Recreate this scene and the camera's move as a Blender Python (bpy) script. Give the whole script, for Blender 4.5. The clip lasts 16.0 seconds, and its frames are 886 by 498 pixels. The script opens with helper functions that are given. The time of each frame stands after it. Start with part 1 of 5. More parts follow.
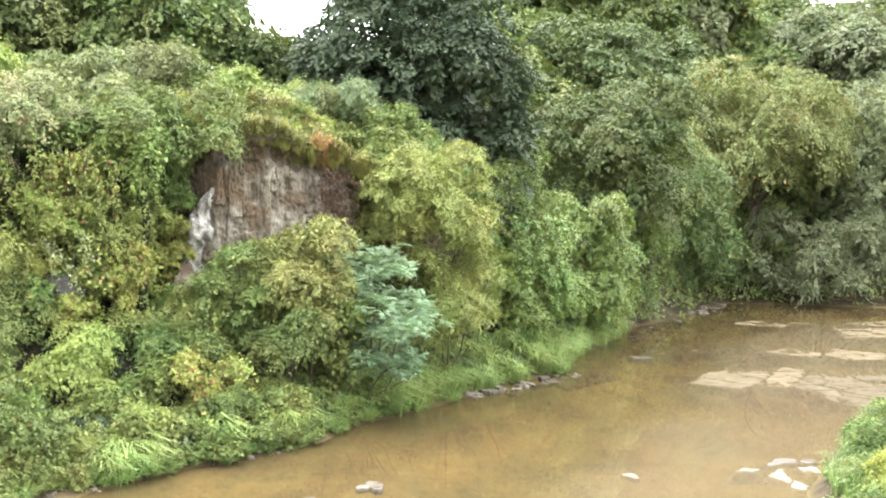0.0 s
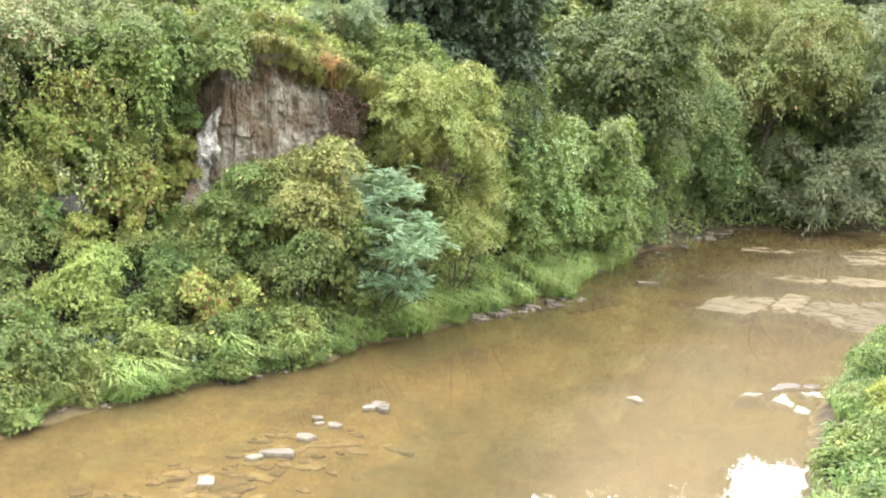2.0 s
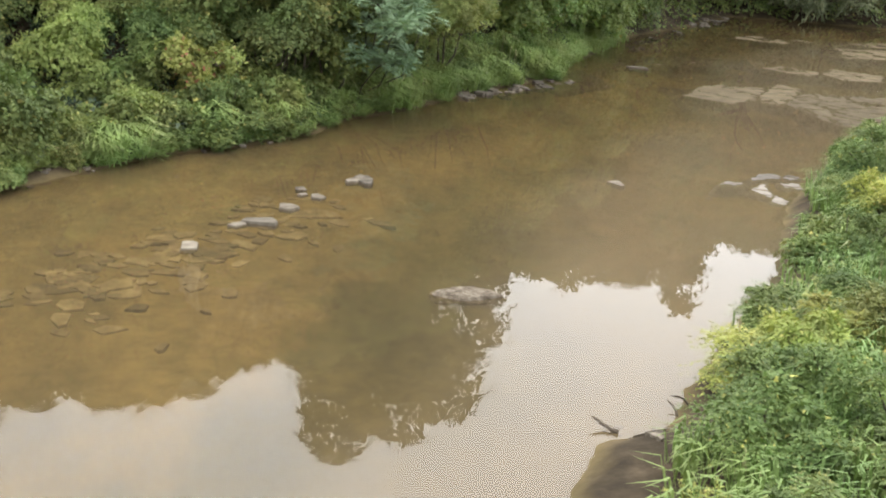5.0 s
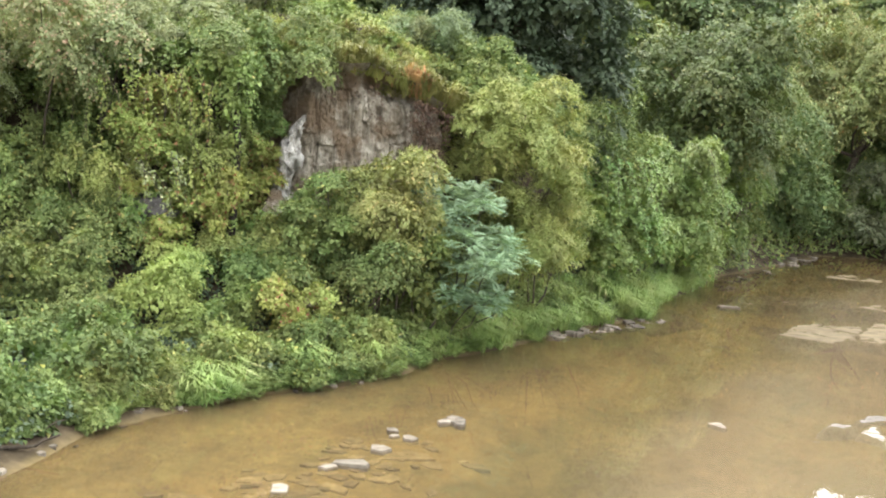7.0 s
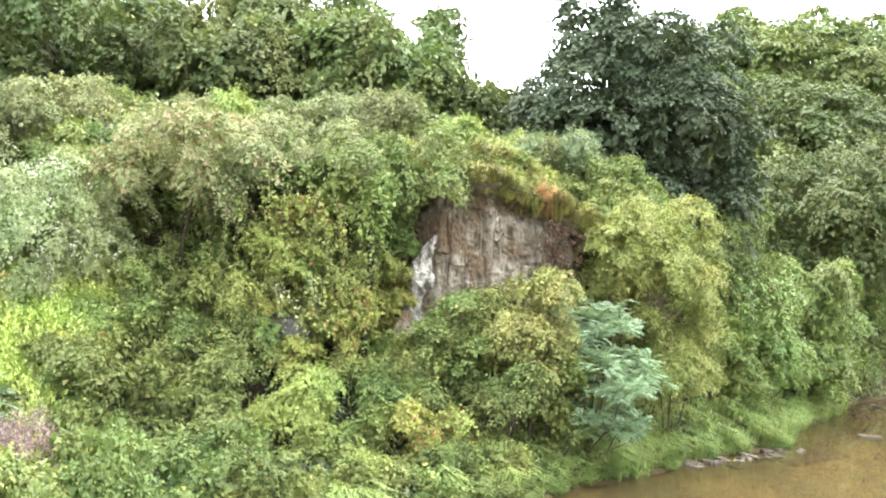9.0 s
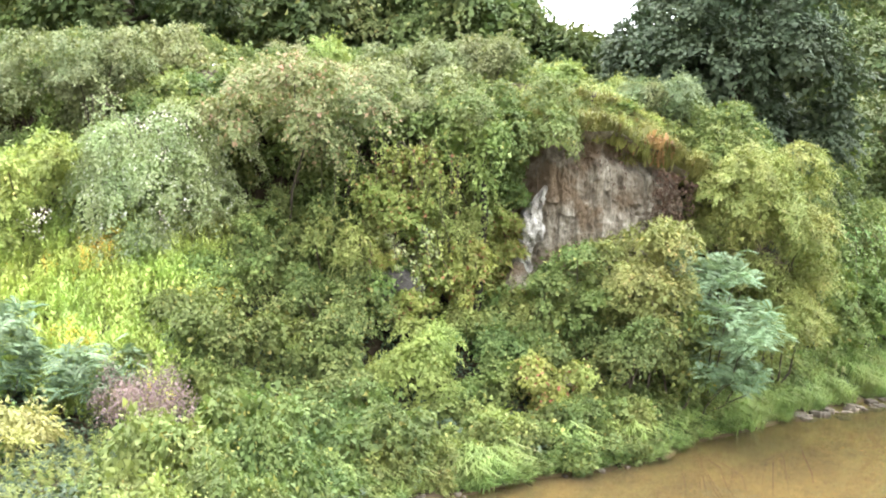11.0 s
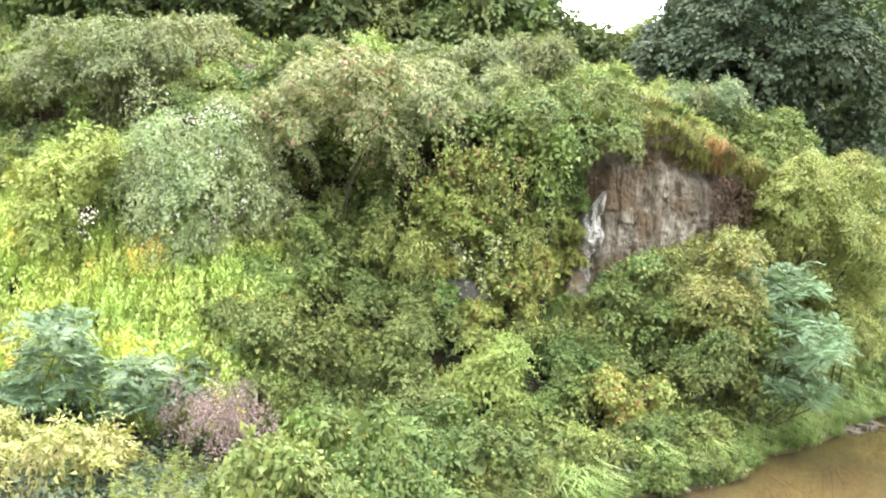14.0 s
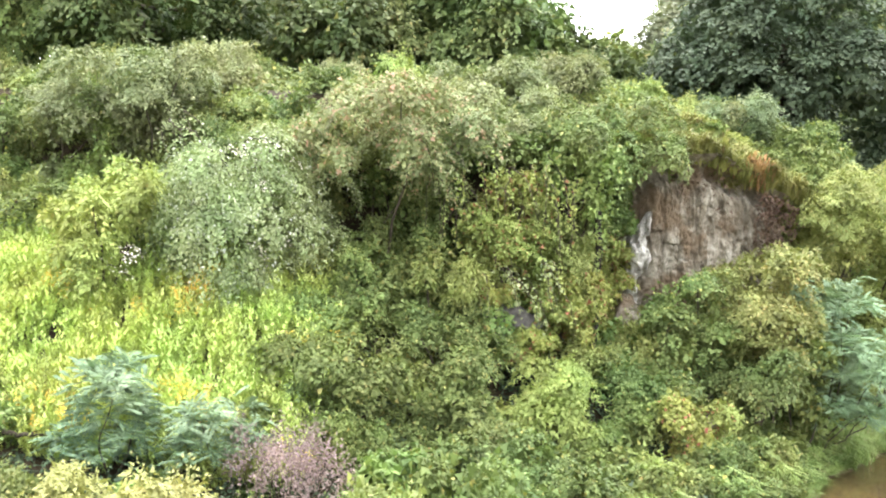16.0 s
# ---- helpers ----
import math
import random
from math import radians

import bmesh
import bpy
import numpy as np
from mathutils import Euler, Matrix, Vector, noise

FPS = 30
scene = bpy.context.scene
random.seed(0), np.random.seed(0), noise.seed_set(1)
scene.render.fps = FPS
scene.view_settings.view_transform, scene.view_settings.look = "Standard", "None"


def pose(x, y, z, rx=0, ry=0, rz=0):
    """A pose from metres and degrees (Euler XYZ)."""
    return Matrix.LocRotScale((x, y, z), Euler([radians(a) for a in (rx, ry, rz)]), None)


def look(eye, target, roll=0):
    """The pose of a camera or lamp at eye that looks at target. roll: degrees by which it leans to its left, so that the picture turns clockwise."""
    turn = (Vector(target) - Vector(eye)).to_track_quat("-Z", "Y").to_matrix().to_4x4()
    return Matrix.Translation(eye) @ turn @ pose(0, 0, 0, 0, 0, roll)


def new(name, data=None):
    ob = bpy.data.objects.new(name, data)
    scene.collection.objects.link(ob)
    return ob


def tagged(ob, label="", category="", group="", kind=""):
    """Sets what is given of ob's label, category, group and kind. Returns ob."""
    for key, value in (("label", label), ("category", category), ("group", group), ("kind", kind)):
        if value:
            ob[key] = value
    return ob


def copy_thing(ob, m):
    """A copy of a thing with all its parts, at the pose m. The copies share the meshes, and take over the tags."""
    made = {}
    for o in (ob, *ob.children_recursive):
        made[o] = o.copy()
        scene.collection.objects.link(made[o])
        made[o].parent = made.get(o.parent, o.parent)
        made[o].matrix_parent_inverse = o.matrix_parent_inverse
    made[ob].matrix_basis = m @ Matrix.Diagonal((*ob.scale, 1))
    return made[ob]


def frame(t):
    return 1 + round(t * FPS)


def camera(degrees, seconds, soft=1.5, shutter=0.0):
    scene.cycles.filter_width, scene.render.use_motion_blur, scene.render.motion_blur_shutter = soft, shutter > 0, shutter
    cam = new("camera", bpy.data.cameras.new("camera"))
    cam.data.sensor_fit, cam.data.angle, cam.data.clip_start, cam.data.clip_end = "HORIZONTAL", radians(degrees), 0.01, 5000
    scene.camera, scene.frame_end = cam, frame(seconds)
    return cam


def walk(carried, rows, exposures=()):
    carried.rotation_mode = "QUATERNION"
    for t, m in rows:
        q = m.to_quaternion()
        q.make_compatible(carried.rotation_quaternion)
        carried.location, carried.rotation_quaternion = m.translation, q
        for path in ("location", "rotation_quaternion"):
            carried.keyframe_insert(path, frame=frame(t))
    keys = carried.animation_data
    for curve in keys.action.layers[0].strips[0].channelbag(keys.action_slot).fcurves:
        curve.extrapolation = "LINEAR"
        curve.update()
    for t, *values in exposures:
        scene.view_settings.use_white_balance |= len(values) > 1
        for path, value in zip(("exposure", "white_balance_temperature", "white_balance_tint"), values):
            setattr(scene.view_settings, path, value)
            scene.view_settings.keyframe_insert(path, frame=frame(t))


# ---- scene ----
cam = camera(43.0, 16.0, 2.0)
PATH = [
    (0, (-0.018, 0.027, 7.005), (-0.018, 2.026, 6.927), 1.3),
    (0.5, (-0.006, 0.039, 6.989), (0.009, 2.037, 6.889), 1.7),
    (1, (-0.019, 0.034, 6.962), (0.016, 2.03, 6.835), 1.2),
    (1.5, (-0.047, 0.067, 6.984), (-0.047, 2.06, 6.815), 1.9),
    (2, (-0.064, 0.086, 6.972), (-0.071, 2.074, 6.758), 1.9),
    (2.5, (-0.058, 0.099, 6.902), (-0.064, 2.076, 6.597), 2.5),
    (3, (-0.08, 0.192, 6.905), (-0.074, 2.153, 6.512), 3.1),
    (3.5, (-0.101, 0.191, 6.884), (-0.081, 2.136, 6.42), 3.8),
    (3.7, (-0.116, 0.209, 6.882), (-0.097, 2.146, 6.386), 4.1),
    (5.8, (0.028, 0.029, 6.983), (0.075, 1.936, 6.381), 4.4),
    (6, (-0.072, 0.079, 6.989), (-0.016, 2.008, 6.463), 3.7),
    (6.5, (-0.132, 0.144, 7.047), (-0.124, 2.118, 6.724), 3.8),
    (7, (-0.274, 0.483, 6.841), (-0.413, 2.469, 6.65), 3.5),
    (7.5, (-0.779, 0.665, 6.828), (-0.947, 2.656, 6.742), 2.5),
    (8, (-0.894, 0.637, 6.752), (-0.973, 2.636, 6.742), 3.0),
    (8.5, (-1.057, 0.819, 6.55), (-1.206, 2.814, 6.549), 1.6),
    (9, (-1.475, 1.055, 6.61), (-1.798, 3.029, 6.63), 3.4),
    (9.5, (-2.238, 0.824, 6.764), (-2.627, 2.786, 6.725), 3.7),
    (10, (-2.73, 0.92, 6.724), (-3.131, 2.878, 6.636), 3.7),
    (10.2, (-2.91, 1.013, 6.75), (-3.327, 2.967, 6.664), 2.4),
    (12.3, (-6.447, 1.756, 6.728), (-6.739, 3.733, 6.64), 4.8),
    (12.5, (-6.677, 1.818, 6.697), (-6.969, 3.794, 6.595), 4.6),
    (13, (-7.208, 1.905, 6.752), (-7.444, 3.888, 6.656), 3.1),
    (13.5, (-7.44, 1.993, 6.666), (-7.668, 3.977, 6.557), 3.6),
    (14, (-7.941, 2.236, 6.708), (-8.198, 4.218, 6.627), 3.8),
    (14.5, (-8.844, 2.428, 6.758), (-9.099, 4.409, 6.667), 2.5),
    (15, (-9.127, 2.465, 6.786), (-9.333, 4.452, 6.678), 2.6),
    (15.5, (-9.724, 2.683, 6.759), (-9.949, 4.669, 6.688), 2.4),
    (16, (-10.468, 2.928, 6.848), (-10.659, 4.918, 6.801), 2.1),
]
EXPOSURES = [(0.0, 0.81), (1.5, 0.80), (2.5, 0.48), (3.5, 0.0), (6.0, -0.62), (6.5, -0.15), (7.0, 0.38), (7.5, 0.72), (8.5, 0.92), (9.0, 0.90), (10.0, 0.80), (16.0, 0.78)]
walk(cam, [(t, look(eye, target, roll)) for t, eye, target, roll in PATH], EXPOSURES)

# ---------------------------------------------------------------- light
world = bpy.data.worlds.new("overcast_sky")
scene.world = world
world.use_nodes = True
wn, wl = world.node_tree.nodes, world.node_tree.links
wn.clear()
sky = wn.new("ShaderNodeTexSky")
sky.sky_type = 'NISHITA'
sky.sun_disc = False
SUN_EL, SUN_AZ = radians(51), radians(-9)
sky.sun_elevation, sky.sun_rotation = SUN_EL, SUN_AZ
sky.dust_density, sky.air_density = 4.0, 1.0
bg_sky = wn.new("ShaderNodeBackground")
bg_sky.inputs["Strength"].default_value = 0.08
cloud = wn.new("ShaderNodeTexNoise")
cloud.inputs["Scale"].default_value = 2.2
cloud.inputs["Detail"].default_value = 5.0
cramp = wn.new("ShaderNodeValToRGB")
cramp.color_ramp.elements[0].position, cramp.color_ramp.elements[0].color = 0.3, (0.80, 0.84, 0.90, 1)
cramp.color_ramp.elements[1].position, cramp.color_ramp.elements[1].color = 0.7, (1.0, 1.0, 0.99, 1)
bg_cloud = wn.new("ShaderNodeBackground")
bg_cloud.inputs["Strength"].default_value = 3.6
add = wn.new("ShaderNodeAddShader")
wout = wn.new("ShaderNodeOutputWorld")
wl.new(sky.outputs[0], bg_sky.inputs["Color"])
wl.new(cloud.outputs["Fac"], cramp.inputs[0])
wl.new(cramp.outputs[0], bg_cloud.inputs["Color"])
# thin cloud glows towards the veiled sun, which stands high beyond the hill
way = wn.new("ShaderNodeTexCoord")
glow = wn.new("ShaderNodeVectorMath")
glow.operation = 'DOT_PRODUCT'
glow.inputs[1].default_value = (-0.10, 0.62, 0.78)
level = wn.new("ShaderNodeMapRange")
level.inputs["From Min"].default_value, level.inputs["From Max"].default_value = -0.6, 1.0
level.inputs["To Min"].default_value, level.inputs["To Max"].default_value = 1.1, 6.0
wl.new(way.outputs["Generated"], glow.inputs[0])
wl.new(glow.outputs["Value"], level.inputs["Value"])
wl.new(level.outputs[0], bg_cloud.inputs["Strength"])
wl.new(bg_sky.outputs[0], add.inputs[0])
wl.new(bg_cloud.outputs[0], add.inputs[1])
wl.new(add.outputs[0], wout.inputs["Surface"])

sun_data = bpy.data.lights.new("sun", 'SUN')
sun_data.energy, sun_data.angle, sun_data.color = 1.2, radians(25), (1.0, 0.96, 0.88)
sun = new("sun", sun_data)
sun.matrix_world = look((-8, 82, 62), (0, 32, 0))


# ---------------------------------------------------------------- materials
def nodes_of(name):
    m = bpy.data.materials.new(name)
    m.use_nodes = True
    nt = m.node_tree
    nt.nodes.clear()
    return m, nt.nodes, nt.links


def ramp(nodes, stops):
    r = nodes.new("ShaderNodeValToRGB")
    while len(r.color_ramp.elements) < len(stops):
        r.color_ramp.elements.new(0.5)
    for e, (p, c) in zip(r.color_ramp.elements, stops):
        e.position, e.color = p, (*c, 1)
    return r


def noise_tex(nodes, links, coord, scale, detail=4.0, rough=0.55, stretch=None):
    n = nodes.new("ShaderNodeTexNoise")
    n.inputs["Scale"].default_value, n.inputs["Detail"].default_value, n.inputs["Roughness"].default_value = scale, detail, rough
    if stretch:
        mp = nodes.new("ShaderNodeMapping")
        mp.inputs["Scale"].default_value = stretch
        links.new(coord, mp.inputs["Vector"])
        links.new(mp.outputs[0], n.inputs["Vector"])
    else:
        links.new(coord, n.inputs["Vector"])
    return n


def leaf_material(name, dark, mid, light, accent=None, share=0.06, gloss=0.65, clear=0.19):
    """Leaves: each leaf takes its own tone; clump-sized drifts of light and dark tone also imitate shaded gaps; accent:
    turning leaves.
    """
    m, nd, lk = nodes_of(name)
    geo = nd.new("ShaderNodeNewGeometry")
    dark, mid, light = ((c[0] * 1.12, c[1], c[2]) for c in (dark, mid, light))
    dark = tuple(0.3 * a + 0.7 * c for a, c in zip(dark, mid))
    light = tuple(0.4 * a + 0.6 * c for a, c in zip(light, mid))
    share *= 0.6
    stops = [(0.0, dark), (0.5, mid), (0.93 - share, light)]
    if accent:
        stops += [(0.985 - share, light), (1.0 - share + 0.004, accent)]
    r1 = ramp(nd, stops)
    lk.new(geo.outputs["Random Per Island"], r1.inputs[0])
    nz = noise_tex(nd, lk, geo.outputs["Position"], 1.7, 4.0, 0.6)
    hs = nd.new("ShaderNodeHueSaturation")
    vr = nd.new("ShaderNodeMapRange")
    vr.inputs["From Min"].default_value, vr.inputs["From Max"].default_value = 0.3, 0.7
    vr.inputs["To Min"].default_value, vr.inputs["To Max"].default_value = 0.66, 1.36
    lk.new(nz.outputs["Fac"], vr.inputs["Value"])
    own = nd.new("ShaderNodeObjectInfo")
    orr = nd.new("ShaderNodeMapRange")
    orr.inputs["To Min"].default_value, orr.inputs["To Max"].default_value = 0.78, 1.24
    lk.new(own.outputs["Random"], orr.inputs["Value"])
    tone = nd.new("ShaderNodeMath")
    tone.operation = 'MULTIPLY'
    lk.new(vr.outputs[0], tone.inputs[0])
    lk.new(orr.outputs[0], tone.inputs[1])
    lk.new(tone.outputs[0], hs.inputs["Value"])
    nz2 = noise_tex(nd, lk, geo.outputs["Position"], 0.5, 2.0)
    hr = nd.new("ShaderNodeMapRange")
    hr.inputs["From Min"].default_value, hr.inputs["From Max"].default_value = 0.3, 0.7
    hr.inputs["To Min"].default_value, hr.inputs["To Max"].default_value = 0.475, 0.52
    lk.new(nz2.outputs["Fac"], hr.inputs["Value"])
    turn = nd.new("ShaderNodeMath")
    turn.operation = 'MULTIPLY'
    turn.inputs[1].default_value = 7.31
    lk.new(own.outputs["Random"], turn.inputs[0])
    part_of = nd.new("ShaderNodeMath")
    part_of.operation = 'FRACT'
    lk.new(turn.outputs[0], part_of.inputs[0])
    plant_hue = nd.new("ShaderNodeMapRange")
    plant_hue.inputs["To Min"].default_value, plant_hue.inputs["To Max"].default_value = -0.015, 0.007
    lk.new(part_of.outputs[0], plant_hue.inputs["Value"])
    both = nd.new("ShaderNodeMath")
    lk.new(hr.outputs[0], both.inputs[0])
    lk.new(plant_hue.outputs[0], both.inputs[1])
    lk.new(both.outputs[0], hs.inputs["Hue"])
    hs.inputs["Saturation"].default_value = 0.98
    lk.new(r1.outputs[0], hs.inputs["Color"])
    bsdf = nd.new("ShaderNodeBsdfPrincipled")
    bsdf.inputs["Roughness"].default_value = gloss
    bsdf.inputs["Specular IOR Level"].default_value = 0.3
    lk.new(hs.outputs[0], bsdf.inputs["Base Color"])
    tr = nd.new("ShaderNodeBsdfTranslucent")
    warm = nd.new("ShaderNodeMix")
    warm.data_type = 'RGBA'
    warm.blend_type = 'MULTIPLY'
    warm.inputs[0].default_value = 1.0
    warm.inputs[7].default_value = (1.1, 1.15, 0.7, 1)
    lk.new(hs.outputs[0], warm.inputs[6])
    lk.new(warm.outputs[2], tr.inputs["Color"])
    mx = nd.new("ShaderNodeMixShader")
    mx.inputs[0].default_value = clear
    out = nd.new("ShaderNodeOutputMaterial")
    lk.new(bsdf.outputs[0], mx.inputs[1])
    lk.new(tr.outputs[0], mx.inputs[2])
    lk.new(mx.outputs[0], out.inputs["Surface"])
    return m


def rough_material(name, stops, scale, detail=6.0, stretch=None, rough=0.9, bump=0.4, bump_scale=None, dist=0.05, extra=None, extra_scale=0.4):
    """Bark, soil, stone: a coarse and a fine noise through a ramp, with relief."""
    m, nd, lk = nodes_of(name)
    geo = nd.new("ShaderNodeNewGeometry")
    a = noise_tex(nd, lk, geo.outputs["Position"], scale, detail, 0.62, stretch)
    r = ramp(nd, stops)
    lk.new(a.outputs["Fac"], r.inputs[0])
    col = r.outputs[0]
    if extra:
        b = noise_tex(nd, lk, geo.outputs["Position"], extra_scale, 4.0, 0.6)
        rb = ramp(nd, [(0.46, (0, 0, 0)), (0.6, (1, 1, 1))])
        lk.new(b.outputs["Fac"], rb.inputs[0])
        mx = nd.new("ShaderNodeMix")
        mx.data_type = 'RGBA'
        mx.inputs[7].default_value = (*extra, 1)
        lk.new(rb.outputs[0], mx.inputs[0])
        lk.new(col, mx.inputs[6])
        col = mx.outputs[2]
    oi = nd.new("ShaderNodeObjectInfo")
    hs = nd.new("ShaderNodeHueSaturation")
    vr = nd.new("ShaderNodeMapRange")
    vr.inputs["To Min"].default_value, vr.inputs["To Max"].default_value = 0.62, 1.38
    lk.new(oi.outputs["Random"], vr.inputs["Value"])
    lk.new(vr.outputs[0], hs.inputs["Value"])
    lk.new(col, hs.inputs["Color"])
    fine = noise_tex(nd, lk, geo.outputs["Position"], bump_scale or scale * 4, 6.0, 0.65, stretch)
    bp = nd.new("ShaderNodeBump")
    bp.inputs["Strength"].default_value, bp.inputs["Distance"].default_value = bump, dist
    lk.new(fine.outputs["Fac"], bp.inputs["Height"])
    bsdf = nd.new("ShaderNodeBsdfPrincipled")
    bsdf.inputs["Roughness"].default_value = rough
    bsdf.inputs["Specular IOR Level"].default_value = 0.15
    lk.new(hs.outputs[0], bsdf.inputs["Base Color"])
    lk.new(bp.outputs[0], bsdf.inputs["Normal"])
    out = nd.new("ShaderNodeOutputMaterial")
    lk.new(bsdf.outputs[0], out.inputs["Surface"])
    return m


M_GREEN = leaf_material("leaf_green", (0.042, 0.08, 0.022), (0.09, 0.146, 0.038), (0.168, 0.228, 0.064), (0.30, 0.28, 0.07), 0.03)
M_MID = leaf_material("leaf_mid_green", (0.055, 0.098, 0.026), (0.118, 0.178, 0.049), (0.215, 0.28, 0.088), (0.36, 0.34, 0.10), 0.04)
M_LIME = leaf_material("leaf_lime", (0.10, 0.155, 0.038), (0.195, 0.268, 0.072), (0.32, 0.39, 0.135), (0.42, 0.40, 0.14), 0.05)
M_YELLOW = leaf_material("leaf_yellow", (0.11, 0.165, 0.045), (0.205, 0.262, 0.075), (0.36, 0.40, 0.14), (0.52, 0.46, 0.16), 0.07)
M_SUMAC = leaf_material("leaf_blue_green", (0.08, 0.155, 0.083), (0.16, 0.268, 0.152), (0.28, 0.40, 0.245), None, 0.0, 0.6)
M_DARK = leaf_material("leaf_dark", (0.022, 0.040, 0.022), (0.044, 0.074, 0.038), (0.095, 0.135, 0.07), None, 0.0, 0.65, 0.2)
M_VINE = leaf_material("leaf_vine", (0.06, 0.117, 0.031), (0.122, 0.21, 0.053), (0.215, 0.315, 0.10), (0.30, 0.29, 0.08), 0.03, 0.5)
M_OLIVE = leaf_material("leaf_olive", (0.07, 0.10, 0.032), (0.14, 0.187, 0.06), (0.25, 0.30, 0.11), (0.36, 0.26, 0.09), 0.05)
M_RUST = leaf_material("leaf_rust", (0.085, 0.12, 0.048), (0.165, 0.21, 0.09), (0.28, 0.32, 0.155), (0.36, 0.24, 0.15), 0.17)
M_SILVER = leaf_material("leaf_silver", (0.11, 0.175, 0.065), (0.25, 0.345, 0.145), (0.45, 0.53, 0.30), (0.62, 0.64, 0.52), 0.09)
M_TURNING = leaf_material("leaf_turning", (0.09, 0.13, 0.032), (0.19, 0.25, 0.06), (0.34, 0.41, 0.11), (0.30, 0.13, 0.065), 0.10)
M_WILLOW = leaf_material("leaf_grey_willow", (0.068, 0.098, 0.047), (0.138, 0.18, 0.09), (0.24, 0.29, 0.17), None, 0.0)
M_GRASS = leaf_material("grass_blade", (0.085, 0.155, 0.038), (0.155, 0.26, 0.07), (0.27, 0.38, 0.14), (0.36, 0.36, 0.17), 0.04)
M_DRYGRASS = leaf_material("dry_grass_blade", (0.14, 0.18, 0.05), (0.23, 0.28, 0.08), (0.36, 0.40, 0.13), (0.38, 0.27, 0.11), 0.03)
M_ORANGE = leaf_material("orange_dry_grass", (0.24, 0.165, 0.07), (0.37, 0.25, 0.11), (0.47, 0.34, 0.16), None, 0.0)
M_DEAD = leaf_material("dead_leaf", (0.05, 0.037, 0.022), (0.10, 0.074, 0.042), (0.18, 0.14, 0.08), None, 0.0, 0.7, 0.15)
M_GOLD = leaf_material("goldenrod_leaf", (0.26, 0.36, 0.09), (0.36, 0.47, 0.13), (0.46, 0.56, 0.19), (0.52, 0.50, 0.15), 0.03)
M_GOLDWEED = leaf_material("yellow_weed_leaf", (0.12, 0.18, 0.04), (0.22, 0.29, 0.065), (0.36, 0.40, 0.11), (0.44, 0.40, 0.12), 0.06)
M_FLOWER = leaf_material("yellow_flower", (0.45, 0.36, 0.06), (0.62, 0.50, 0.09), (0.75, 0.62, 0.16), None, 0.0)
M_PLUME = leaf_material("purple_plume", (0.16, 0.135, 0.12), (0.24, 0.20, 0.185), (0.34, 0.295, 0.275), None, 0.0, 0.7)
# leaf colour of pale bushes; it also carries the painted hilltop haze
M_PALEGREEN = leaf_material("leaf_pale_green", (0.09, 0.135, 0.05), (0.19, 0.25, 0.11), (0.34, 0.40, 0.20), (0.40, 0.40, 0.20), 0.03)
M_PALEGOLD = leaf_material("leaf_pale_gold", (0.20, 0.25, 0.075), (0.29, 0.345, 0.115), (0.40, 0.455, 0.18), (0.46, 0.44, 0.18), 0.03)
M_BLOSSOM = leaf_material("white_blossom", (0.5, 0.52, 0.42), (0.66, 0.67, 0.58), (0.8, 0.8, 0.74), None, 0.0)
M_BRIGHT = leaf_material("leaf_bright_lime", (0.15, 0.215, 0.05), (0.235, 0.31, 0.08), (0.35, 0.43, 0.135), (0.42, 0.40, 0.12), 0.02)
M_FAR = leaf_material("leaf_far_green", (0.036, 0.07, 0.022), (0.078, 0.13, 0.038), (0.15, 0.205, 0.065), (0.24, 0.24, 0.07), 0.03)
M_GREYGREEN = leaf_material("leaf_grey_green", (0.065, 0.11, 0.05), (0.13, 0.195, 0.095), (0.22, 0.30, 0.155), None, 0.0)
M_BARK = rough_material("bark", [(0.3, (0.035, 0.028, 0.02)), (0.55, (0.085, 0.068, 0.05)), (0.75, (0.15, 0.125, 0.10))], 5.0, stretch=(3, 3, 0.6), dist=0.03)
M_ROCK = rough_material("cliff_rock", [(0.33, (0.08, 0.066, 0.047)), (0.43, (0.19, 0.16, 0.118)), (0.53, (0.31, 0.27, 0.21)), (0.65, (0.47, 0.425, 0.345))],
                        2.4, 14.0, (1.2, 1.2, 0.55), bump=1.0, dist=0.25, bump_scale=4.0, extra=(0.185, 0.135, 0.088), extra_scale=0.8)
# rock colour darkened: the shade behind the vines is painted in
M_SHADEROCK = rough_material("shade_rock", [(0.3, (0.045, 0.041, 0.037)), (0.5, (0.10, 0.092, 0.084)), (0.72, (0.20, 0.185, 0.168))], 3.0, 9.0, (1.2, 1.2, 0.7), bump=0.9, dist=0.08)
# bark blackened to read as a shaded gap among the vines
M_GAPBARK = rough_material("gap_bark", [(0.3, (0.012, 0.010, 0.008)), (0.55, (0.03, 0.025, 0.019)), (0.75, (0.06, 0.05, 0.04))], 6.0, stretch=(3, 3, 0.6), dist=0.03)
M_PALE = rough_material("pale_rock", [(0.34, (0.22, 0.20, 0.165)), (0.46, (0.46, 0.43, 0.38)), (0.62, (0.74, 0.71, 0.65))], 3.0, 10.0, (1.3, 1.3, 0.7), bump=1.0, dist=0.12)
M_BOULDER = rough_material("stream_boulder", [(0.32, (0.05, 0.038, 0.026)), (0.47, (0.115, 0.092, 0.066)), (0.66, (0.23, 0.195, 0.15))], 7.0, 9.0, bump=1.0, dist=0.05)
M_DRYSTONE = rough_material("dry_slab", [(0.3, (0.10, 0.082, 0.06)), (0.5, (0.165, 0.14, 0.105)), (0.72, (0.26, 0.23, 0.18))], 3.0, 8.0, bump=0.6, dist=0.02)
